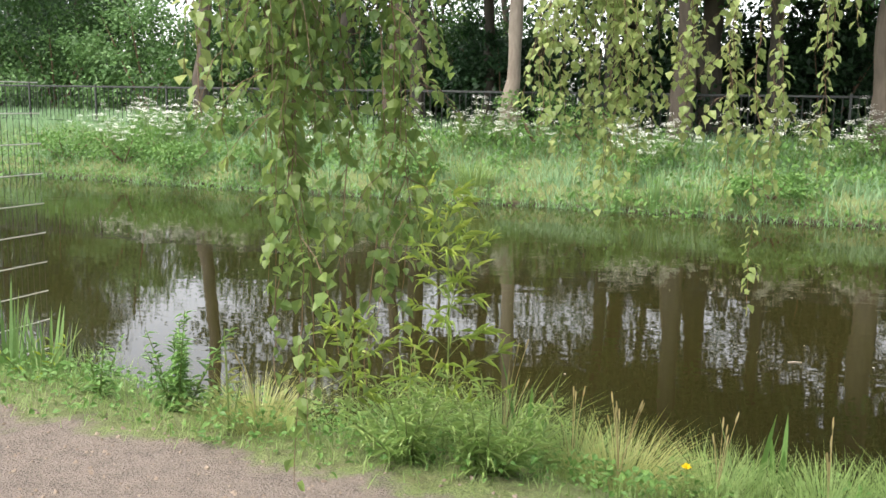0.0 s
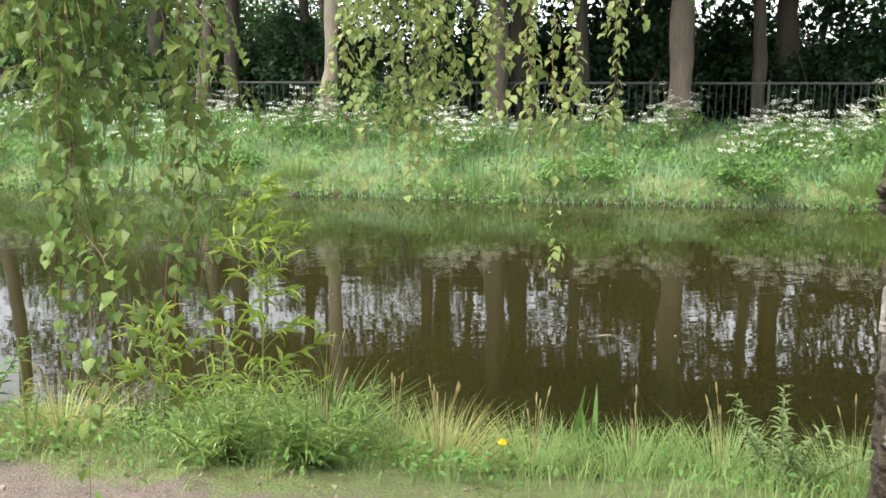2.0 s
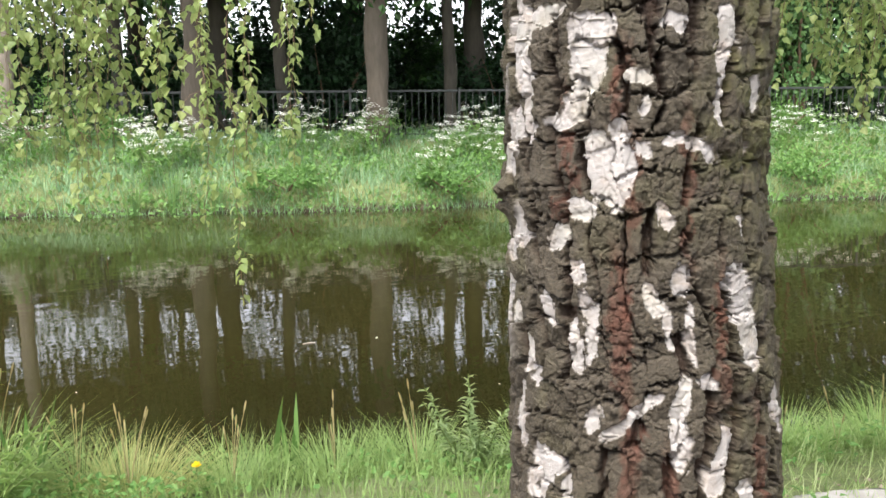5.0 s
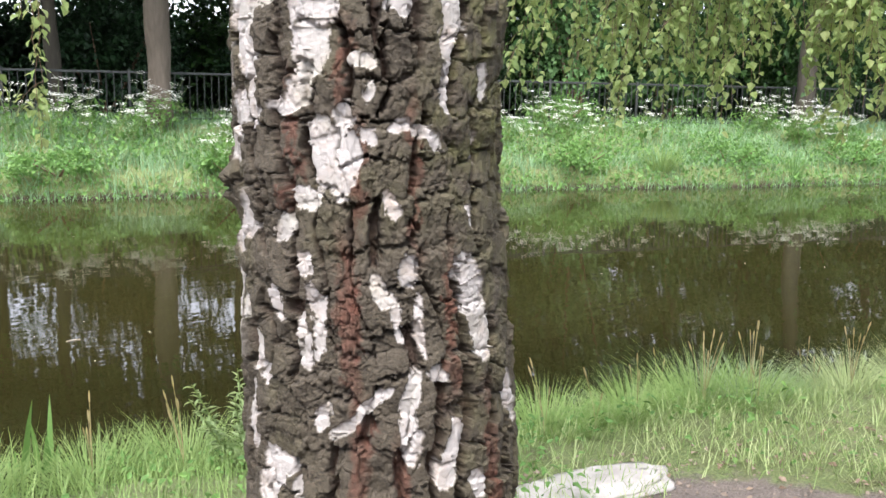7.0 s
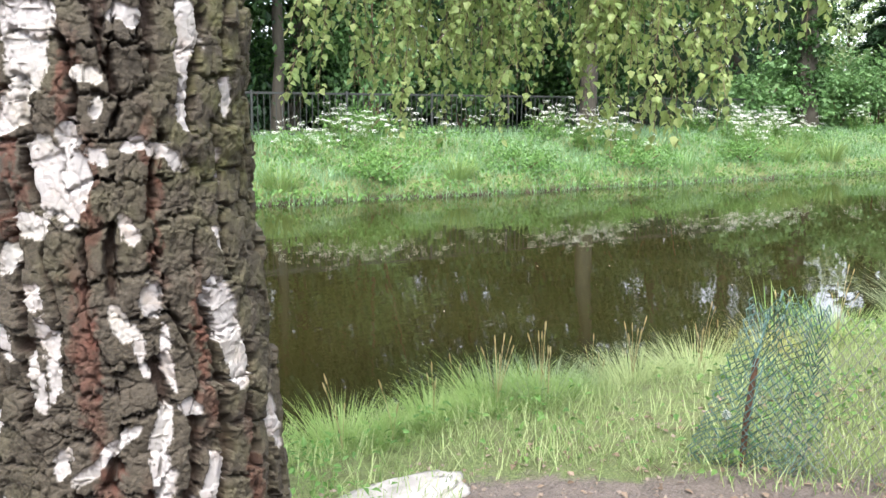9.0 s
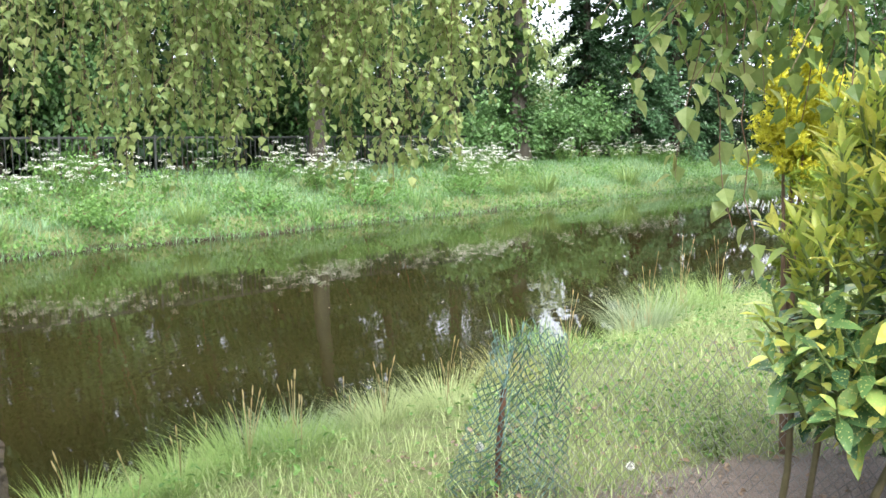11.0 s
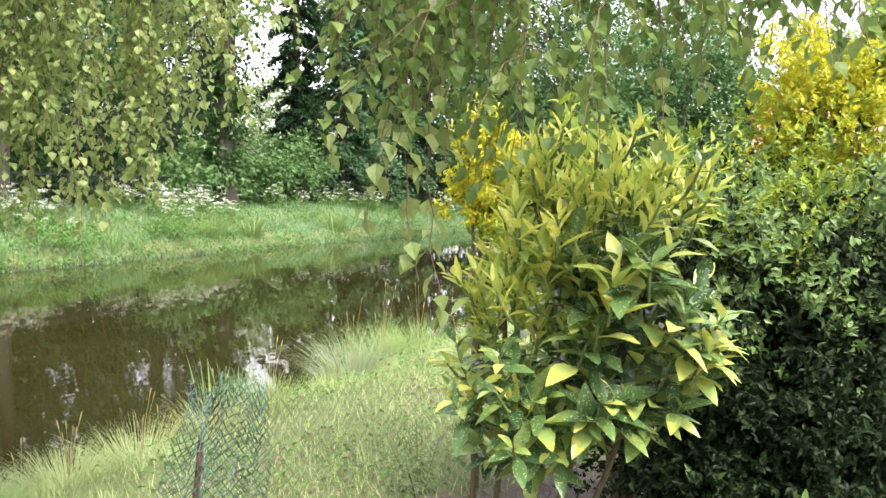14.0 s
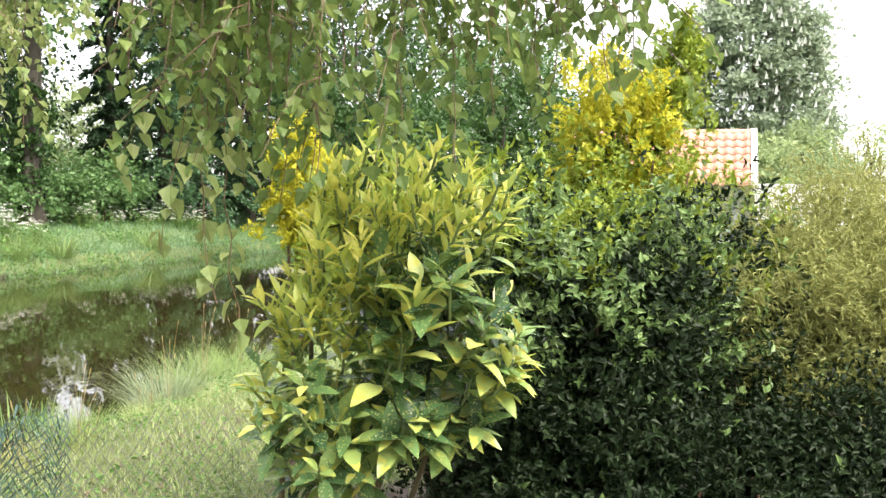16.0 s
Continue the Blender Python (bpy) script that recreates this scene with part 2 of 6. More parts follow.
GREY_WIRE = plain_material("bare_grey_wire", (0.16, 0.17, 0.16), (0.28, 0.28, 0.26), 10, 0.5, 0.5)
RUST = plain_material("rusty_iron", (0.09, 0.04, 0.025), (0.20, 0.10, 0.06), 12, 0.85, 0.2, 0.5)
STONE = plain_material("pale_stone", (0.24, 0.225, 0.20), (0.44, 0.42, 0.39), 5, 0.85, 0, 0.8)
ROOF_TILE = plain_material("orange_clay_tile", (0.46, 0.21, 0.14), (0.57, 0.31, 0.22), 3, 0.7, 0, 0.3)
WHITE_PAINT = plain_material("white_painted_board", (0.76, 0.76, 0.74), (0.84, 0.84, 0.82), 2, 0.5)
GREY_BOARD = plain_material("weathered_grey_board", (0.20, 0.23, 0.21), (0.32, 0.35, 0.32), 3, 0.8, 0, 0.5, 0.01, (0.2, 1, 3))


def ground_material():
    m, nt, b = material("earth_and_turf", 0.95)
    p = place(nt)
    sep = nt.nodes.new("ShaderNodeSeparateXYZ")
    nt.links.new(p, sep.inputs[0])
    n = math_node(nt, "ADD", math_node(nt, "MULTIPLY", sep.outputs[0], NX[0]), math_node(nt, "MULTIPLY", sep.outputs[1], NX[1]))
    wob = noise_tex(nt, 2.2, 8, None, 0.7)
    edge = math_node(nt, "ADD", n, math_node(nt, "MULTIPLY", math_node(nt, "SUBTRACT", wob, 0.5), 0.9))
    ualong = math_node(nt, "ADD", math_node(nt, "MULTIPLY", sep.outputs[0], AX[0]), math_node(nt, "MULTIPLY", sep.outputs[1], AX[1]))
    edge = math_node(nt, "ADD", edge, math_node(nt, "MULTIPLY", math_node(nt, "MAXIMUM", math_node(nt, "SUBTRACT", ualong, 2.2), 0.0), 0.5))
    turf = ramp(nt, math_node(nt, "DIVIDE", edge, 10.0), [(0.306, 0.0), (0.316, 1.0)])
    fine, mid = noise_tex(nt, 90, 6), noise_tex(nt, 9, 5)
    soil = mix(nt, ramp(nt, fine, [(0.3, 0.0), (0.7, 1.0)]), (0.085, 0.070, 0.057), (0.25, 0.208, 0.175))
    soil = mix(nt, ramp(nt, mid, [(0.35, 0.0), (0.7, 0.7)]), soil, (0.25, 0.207, 0.172))
    green = mix(nt, ramp(nt, fine, [(0.3, 0.0), (0.7, 1.0)]), (0.10, 0.135, 0.045), (0.22, 0.28, 0.095))
    green = mix(nt, ramp(nt, mid, [(0.45, 0.0), (0.75, 0.7)]), green, (0.13, 0.11, 0.06))
    mud = ramp(nt, math_node(nt, "ADD", math_node(nt, "ADD", sep.outputs[2], 0.5), math_node(nt, "MULTIPLY", wob, 0.1)), [(0.32, 1.0), (0.42, 0.0)])
    nt.links.new(mix(nt, mud, mix(nt, turf, soil, green), (0.045, 0.034, 0.02)), b.inputs["Base Color"])
    h = math_node(nt, "ADD", math_node(nt, "MULTIPLY", mid, 2.0), fine)
    bump(nt, b, h, 1.0, 0.035)
    return m


def water_material():
    m, nt, b = material("murky_pond_water", 0.012)
    silt = noise_tex(nt, 0.35, 3)
    nt.links.new(mix(nt, ramp(nt, silt, [(0.35, 0.0), (0.7, 1.0)]), (0.018, 0.0165, 0.005), (0.024, 0.0215, 0.0065)), b.inputs["Base Color"])
    b.inputs["IOR"].default_value = 1.33
    mp = nt.nodes.new("ShaderNodeMapping")
    mp.inputs["Rotation"].default_value = (0, 0, radians(21.8))
    mp.inputs["Scale"].default_value = (0.6, 1.6, 1)
    nt.links.new(place(nt), mp.inputs[0])
    h = math_node(nt, "ADD", noise_tex(nt, 2.2, 2, mp.outputs[0]), math_node(nt, "MULTIPLY", noise_tex(nt, 14, 2, mp.outputs[0]), 0.10))
    calm = ramp(nt, noise_tex(nt, 0.16, 2), [(0.45, 0.4), (0.62, 1.0)])
    bump(nt, b, math_node(nt, "MULTIPLY", h, calm), 0.065, 0.05)
    return m


GROUND, WATER = ground_material(), water_material()

# ---- ground and water ----
us = np.unique(np.concatenate((np.linspace(-400, -40, 13), np.linspace(-40, -8, 65), np.linspace(-8, 16, 321), np.linspace(16, 60, 89), np.linspace(60, 500, 14))))
ns = np.unique(np.concatenate((np.linspace(-400, -12, 12), np.linspace(-12, 0, 49), np.linspace(0, 6, 121), np.linspace(6, 13, 15), np.linspace(13, 20, 71), np.linspace(20, 44, 25), np.linspace(44, 600, 12))))
gu, gn = np.meshgrid(us, ns, indexing="ij")
gx, gy = uv(gu, gn)
gv = np.stack((gx, gy, height(gu, gn)), -1).reshape(-1, 3)
gi = (np.arange(len(us) - 1)[:, None] * len(ns) + np.arange(len(ns) - 1)[None]).ravel()
ground = part("ground", fast_mesh("ground", gv, np.stack((gi, gi + len(ns), gi + len(ns) + 1, gi + 1), -1), True), GROUND)
tagged(ground, "brown sandy soil and grassy banks round the pond", "ground", kind="structure")
wu, wn_ = np.array((-120.0, 160.0)), np.array((3.6, 15.9))
wv = np.array([(*uv(wu[i], wn_[j]), -0.25) for i, j in ((0, 0), (1, 0), (1, 1), (0, 1))])
water = part("water", fast_mesh("water", wv, np.array([(0, 1, 2, 3)])), WATER)
tagged(water, "still dark brown pond water reflecting trees and sky", "water", kind="structure")


# ---- grass ----
def blades(u, n, length, width, lean=0.45, base=0.0):
    k = len(u)
    x, y = uv(u, n)
    p = np.stack((x, y, height(u, n) + base), -1)
    a = rng.uniform(0, 2 * np.pi, k)
    d = np.stack((np.cos(a), np.sin(a), np.zeros(k)), -1)
    up = np.array((0, 0, 1.0)) + d * rng.uniform(0, lean, k)[:, None]
    across = np.stack((-d[:, 1], d[:, 0], np.zeros(k)), -1)
    return scatter(*BLADE, p, across * width[:, None], unit(up) * length[:, None], d * (length * rng.uniform(0.2, 1.2, k))[:, None])


def spread(k, u0, u1, n0, n1, keep):
    u, n = rng.uniform(u0, u1, k), rng.uniform(n0, n1, k)
    ok = rng.uniform(0, 1, k) < keep(u, n)
    return u[ok], n[ok]


def near_grass(u, n):
    edge = 3.15 + 0.5 * (vnoise(u * 1.1, u * 0, 8) - 0.5) - 0.9 * smooth(-0.3, 0.6, u) * (1 - smooth(1.6, 2.6, u)) - 0.65 * np.maximum(u - 2.3, 0)
    return smooth(edge - 0.15, edge + 0.2, n) * (0.35 + 0.65 * vnoise(u * 3, n * 3, 9))


u, n = spread(125000, -7, 13, -0.5, 4.75, lambda u, n: near_grass(u, n) * (1 - 0.55 * smooth(1.8, 2.6, u)))
tall = 0.07 + 0.16 * vnoise(u * 1.7, n * 1.7, 11) + 0.08 * smooth(4.0, 4.6, n) - 0.05 * smooth(3.0, 5.0, u)
tall = tall * (1 - 0.55 * smooth(-0.3, -0.9, u)) * (1 - 0.25 * smooth(-0.4, 0.2, u)) * (1 - 0.42 * smooth(1.4, 2.2, u))
near = blades(u, n, tall * rng.uniform(0.6, 1.3, len(u)), rng.uniform(0.0025, 0.0055, len(u)), 0.9)
u, n = spread(64000, 1.8, 12, -1.0, 4.6, near_grass)
lawn = blades(u, n, rng.uniform(0.04, 0.13, len(u)), rng.uniform(0.003, 0.006, len(u)), 1.0)
BANK_FRESH = leaf_material("fresh_tuft_grass", (0.09, 0.19, 0.04), (0.19, 0.32, 0.08), (0.36, 0.46, 0.17), 0.5, 0.4, 0.9)
REED_GREY = leaf_material("grey_green_grass", (0.10, 0.17, 0.08), (0.22, 0.31, 0.16), (0.42, 0.48, 0.30), 0.45, 0.35, 0.9)
LAWN = leaf_material("light_lawn_grass", (0.18, 0.26, 0.085), (0.32, 0.405, 0.165), (0.48, 0.53, 0.27), 0.5, 0.35, 0.9)
tagged(part("lawn_grass", fast_mesh("lawn_grass", *lawn), LAWN), "short light green grass between netting and water", "grass", kind="stuff")
tagged(part("bank_grass", fast_mesh("bank_grass", *near), GRASS), "long fresh green grass along the near bank", "grass", kind="stuff")
u, n = spread(12000, 12, 30, -4.0, 4.8, lambda u, n: 0.4 + 0.6 * vnoise(u, n, 9))
tagged(part("bank_grass", fast_mesh("bank_grass", *blades(u, n, rng.uniform(0.2, 0.4, len(u)), rng.uniform(0.012, 0.02, len(u)))), GRASS), "long green grass further along the near bank", "grass", kind="stuff")
u, n = spread(14000, -30, -8, 20, 24, lambda u, n: 0.4 + 0.6 * vnoise(u, n, 14))
tagged(part("meadow_grass", fast_mesh("meadow_grass", *blades(u, n, rng.uniform(0.2, 0.45, len(u)), rng.uniform(0.015, 0.03, len(u)), 0.8)), GRASS_FAR), "tall green grass behind the iron fence", "grass", kind="stuff")
u, n = spread(120000, -22, 48, 14.62, 20.2, lambda u, n: 0.45 + 0.55 * vnoise(u * 0.8, n * 0.8, 12))
far = blades(u, n, rng.uniform(0.14, 0.34, len(u)) * (0.6 + 0.6 * vnoise(u * 0.6, n * 0.6, 13)), rng.uniform(0.008, 0.02, len(u)), 0.9)
tagged(part("meadow_grass", fast_mesh("meadow_grass", *far), GRASS_FAR), "tall green meadow grass on the far bank", "grass", kind="stuff")


# ---- unseen plain walls, added behind the garden to block skylight ----
BLOCKER_GREY = plain_material("blocker_grey", (0.30, 0.29, 0.27), (0.38, 0.37, 0.34), 1.5, 0.9)
for name, (u0, n0), (u1, n1) in (("wall_south", (-6.2, -4.2), (12, -4.0)), ("wall_west", (-6.4, -4.2), (-6.2, 2.2))):
    bm = bmesh.new()
    box(bm, u0, n0, -0.2, u1, n1, 3.2)
    w = part(name, bm, BLOCKER_GREY)
    w.matrix_basis = Matrix(((AX[0], NX[0], 0, 0), (AX[1], NX[1], 0, 0), (0, 0, 1, 0), (0, 0, 0, 1)))
    tagged(w, "unseen plain grey wall added to block skylight from behind", "wall", kind="structure")


# ---- trees ----
rng = np.random.default_rng(11)
def crown_arrays(k, clumps, centre, radii, leaf, shell=0.55, spread_=0.16, shape=FLAT, droop=0.3, aspect=0.7):
    """Leaves in clumps through an uneven ellipsoid."""
    d = unit(rng.normal(size=(clumps, 3)))
    r = shell + (1 - shell) * rng.uniform(0, 1, clumps) ** 0.6
    r = r * (0.78 + 0.44 * rng.uniform(0, 1, clumps))
    c = np.array(centre) + d * r[:, None] * np.array(radii)
    w = rng.integers(0, clumps, k)
    s = spread_ * np.mean(radii) * (0.6 + 0.8 * rng.uniform(0, 1, clumps))
    p = c[w] + rng.normal(size=(k, 3)) * s[w][:, None] * np.array((1, 1, 0.6))
    out = unit(p - np.array(centre))
    dirs = rng.normal(size=(k, 3)) * 0.7 + out * 0.6 + np.array((0, 0, -droop))
    up = unit(rng.normal(size=(k, 3)) * 0.6 + np.array((0, 0, 1.0)) + out * 0.5)
    size = leaf * rng.uniform(0.6, 1.3, k)
    return scatter(*shape, p, *axes(dirs, up, size, size * aspect))


def trunk_arrays(h, r0, r1, bend=0.2, limbs=6, start=0.4, seed=0, reach=2.5):
    q = np.random.default_rng(seed)
    t = np.linspace(0, 1, 14)
    a = q.uniform(0, 6.28)
    p = np.stack((bend * np.sin(t * 2.2) * np.cos(a), bend * np.sin(t * 2.7) * np.sin(a), t * h), -1)
    t = np.linspace(0, 1, 40)
    p = np.stack([np.interp(t, np.linspace(0, 1, 14), p[:, j]) for j in range(3)], -1)
    p[:, :2] += np.cumsum(q.normal(0, 0.1 * r0, (40, 2)), axis=0) * (t > 0.02)[:, None]
    r = (r0 + (r1 - r0) * t + r0 * 0.35 * np.exp(-t * h * 2.2)) * (1 + 0.12 * np.sin(t * 31 + a) * np.sin(t * 13) + q.normal(0, 0.035, 40))
    out = [tube(p, r, 14)]
    for i in range(limbs):
        s = start + (0.95 - start) * (i + q.uniform(0, 0.8)) / limbs
        b = np.array([np.interp(s, t, p[:, j]) for j in range(3)])
        ang = q.uniform(0, 6.28)
        k = np.linspace(0, 1, 6)[:, None]
        out.append(tube(b + k * np.array((math.cos(ang), math.sin(ang), 0)) * reach * (1.1 - s) + k ** 1.4 * np.array((0, 0, reach * 0.7)), np.linspace(np.interp(s, t, r) * 0.55, 0.015, 6), 6))
    return join(*out)


def tree(name, x, y, h, r0, bark, leafmat, label, crown, seed, limbs=7, start=0.4, bend=0.25, group="", sink=0.1):
    """crown: leaf count, clumps, centre height, radii, leaf size."""
    ob = thing(name, x, y, gz(x, y) - sink, label, "tree", group)
    part("trunk", fast_mesh("trunk", *trunk_arrays(h, r0, r0 * 0.25, bend, limbs, start, seed), True), bark, ob)
    if crown:
        k, clumps, cz, radii, leaf = crown
        part("crown", fast_mesh("crown", *crown_arrays(k, clumps, (0, 0, cz), radii, leaf)), leafmat, ob)
    return ob


# trunks on the far bank before the fence
tree("pale_tree", *uv(-5.9, 18.6), 13, 0.17, PALE_BARK, LEAF_WOOD, "slender pale-barked tree forking beside the iron fence", (9000, 90, 6.4, (2.6, 2.2, 2.9), 0.16), 3, start=0.4)
tree("brown_tree", *uv(-8.8, 18.7), 12, 0.15, WOOD_BARK, LEAF_WOOD, "thin brown-barked tree beside the iron fence", (5000, 50, 10.0, (2.2, 2.2, 2.6), 0.16), 4, start=0.55)
tree("forked_tree", *uv(-2.4, 18.6), 13, 0.22, WOOD_BARK, LEAF_WOOD, "brown-barked tree with twin stems beside the iron fence", (10000, 100, 6.5, (2.8, 2.4, 3.2), 0.16), 5, start=0.3)
tree("smooth_tree", *uv(1.1, 18.3), 15, 0.235, MID_BARK, LEAF_WOOD, "stout tree with smooth light brown bark on the far bank", (11000, 110, 6.7, (3.2, 2.6, 3.3), 0.18), 6, start=0.35)
tree("brown_tree", *uv(16.3, 18.6), 13, 0.22, DARK_BARK, LEAF_WOOD, "dark tree behind hanging birch leaves on the far bank", (8000, 80, 6.8, (2.8, 2.8, 4.6), 0.18), 7, start=0.4)
tree("ivy_tree", *uv(25.4, 18.9), 14, 0.36, DARK_BARK, LEAF_BUSH, "thick ivy-clad old tree on the far bank", (7000, 70, 9.5, (2.2, 2.2, 3.6), 0.2), 8, start=0.45)

tree("brown_tree", *uv(-14.9, 20.2), 13, 0.2, WOOD_BARK, LEAF_WOOD, "brown-barked tree rising behind the iron fence", (4000, 40, 11.0, (2.4, 2.4, 2.4), 0.18), 9, start=0.6)

ivy_tree = bpy.data.objects["ivy_tree"]
part("ivy", fast_mesh("ivy", *crown_arrays(5200, 120, (0, 0, 2.6), (0.55, 0.55, 2.9), 0.15, 0.5, 0.08)), LEAF_WOOD, ivy_tree, "ivy climbing round the trunk")

# the wood behind the fence: a few kinds, repeated
KINDS = []
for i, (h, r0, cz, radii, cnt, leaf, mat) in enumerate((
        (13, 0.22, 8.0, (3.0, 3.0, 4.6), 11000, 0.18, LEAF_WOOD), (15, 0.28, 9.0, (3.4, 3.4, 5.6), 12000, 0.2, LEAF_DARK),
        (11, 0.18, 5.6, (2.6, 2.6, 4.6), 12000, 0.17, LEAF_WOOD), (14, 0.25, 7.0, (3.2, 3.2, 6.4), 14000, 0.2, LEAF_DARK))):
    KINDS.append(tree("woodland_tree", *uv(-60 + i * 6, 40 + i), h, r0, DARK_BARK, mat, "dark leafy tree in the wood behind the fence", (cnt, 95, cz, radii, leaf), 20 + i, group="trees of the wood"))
WOOD = [(-26, 24, 2), (-12.5, 23.5, 1), (-9.3, 21.6, 0), (-4.6, 25.5, 1), (-2.2, 22, 1), (1, 25, 3), (3.6, 22.5, 1), (6.8, 23.5, 3), (9.4, 21.8, 2), (12.2, 23, 3), (15.2, 22, 0),
        (18.6, 23.6, 3), (22, 22.2, 2), (30.0, 25.5, 3), (41.5, 22.0, 1), (43, 20, 3), (47, 16.5, 1), (50, 12, 3), (52, 7, 0), (50, 2, 2)]
for i, (u, n, k) in enumerate(WOOD):
    x, y = uv(u, n)
    copy_thing(KINDS[k], pose(x, y, gz(x, y) - 0.1, 0, 0, (i * 73) % 360))
for i in range(30):
    u, n = -34 + i * 2.9 + rng.uniform(-1, 1), rng.uniform(28, 36)
    if 41 < u < 53 or (-9 < u < 24 and i % 2):
        continue
    low = 4.6 if -6 < u < 26 and i % 3 != 1 else 0.0
    x, y = uv(u, n)
    copy_thing(KINDS[(3, 1, 3, 2)[i % 4]], pose(x, y, gz(x, y) - low - ((7.0, 5.4, 6.2, 5.0) if u < -10 else (4.6, 3.0, 3.8, 2.6))[i % 4], 0, 0, (i * 97) % 360))


for i, (u, n) in enumerate(((-7.2, 20.9), (-4.2, 20.7), (-0.7, 20.5), (2.9, 20.7), (5.7, 20.8), (8.6, 20.6))):
    tree("slender_tree", *uv(u, n), 12, 0.15, DARK_BARK, LEAF_WOOD, "slender dark-stemmed tree just behind the iron fence", (11000, 90, 6.2, (2.6, 2.3, 2.9), 0.2), 60 + i, start=0.4, group="slender trees behind the fence")


# undergrowth
def shrub(name, u, n, w, h, k, leaf, mat, label, category="shrub", clumps=40, group="", aspect=0.7, lift=0.0, shape=FLAT):
    x, y = uv(u, n)
    ob = thing(name, x, y, gz(x, y), label, category, group)
    stems = []
    for i in range(5):
        a = i * 1.3 + u
        s = np.linspace(0, 1, 5)[:, None]
        stems.append(tube(s * np.array((math.cos(a) * w * 0.35, math.sin(a) * w * 0.35, h * 0.8)) - np.array((0, 0, 0.05)), np.linspace(0.02 + 0.01 * h, 0.006, 5), 6))
    part("stem", fast_mesh("stem", *join(*stems), True), TWIG, ob)
    part("foliage", fast_mesh("foliage", *crown_arrays(k, clumps, (0, 0, lift + (h - lift) * 0.52), (w / 2, w / 2, (h - lift) * 0.5), leaf, 0.35, 0.2, aspect=aspect, shape=shape)), mat, ob)
    return ob


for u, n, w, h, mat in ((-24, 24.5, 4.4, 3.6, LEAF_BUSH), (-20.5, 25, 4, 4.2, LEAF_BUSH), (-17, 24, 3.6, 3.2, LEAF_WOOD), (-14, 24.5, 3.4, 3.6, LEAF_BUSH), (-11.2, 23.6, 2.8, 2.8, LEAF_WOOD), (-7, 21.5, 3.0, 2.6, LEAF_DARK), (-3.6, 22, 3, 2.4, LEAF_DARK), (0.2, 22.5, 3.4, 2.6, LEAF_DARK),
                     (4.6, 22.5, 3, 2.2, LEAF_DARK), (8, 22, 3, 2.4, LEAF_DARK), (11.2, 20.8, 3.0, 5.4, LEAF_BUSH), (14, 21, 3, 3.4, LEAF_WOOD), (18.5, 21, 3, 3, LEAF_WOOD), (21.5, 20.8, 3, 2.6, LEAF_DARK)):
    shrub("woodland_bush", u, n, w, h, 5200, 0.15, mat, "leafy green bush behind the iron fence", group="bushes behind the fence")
for u, n, w, h in ((23.5, 19.4, 2.6, 1.9), (25.8, 19.6, 2.8, 2.1), (28.2, 19.6, 2.8, 2.3), (30.8, 19.8, 3.0, 2.6), (44, 17.8, 4, 3.2), (47, 14.5, 4, 3.4), (49, 10.5, 4.4, 3.6), (49.5, 6, 4.4, 3.6), (48, 1, 4.4, 3.4)):
    shrub("ivy_bush", u, n, w, h, 4200, 0.16, LEAF_BUSH, "dense ivy-like green bush at the meadow's edge", group="bushes at the meadow's edge")


# undergrowth row in near-black leaves, painting the wood's shaded depth
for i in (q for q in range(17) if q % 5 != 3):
    shrub("woodland_bush", -12.5 + i * 2.3 + rng.uniform(-0.4, 0.4), rng.uniform(25.2, 26.6), 3.4, rng.uniform(1.9, 2.8), 5200, 0.22, (LEAF_DARK, LEAF_WOOD, LEAF_DARK)[i % 3], "leafy undergrowth deep in the wood, darkened as shaded", group="bushes behind the fence")


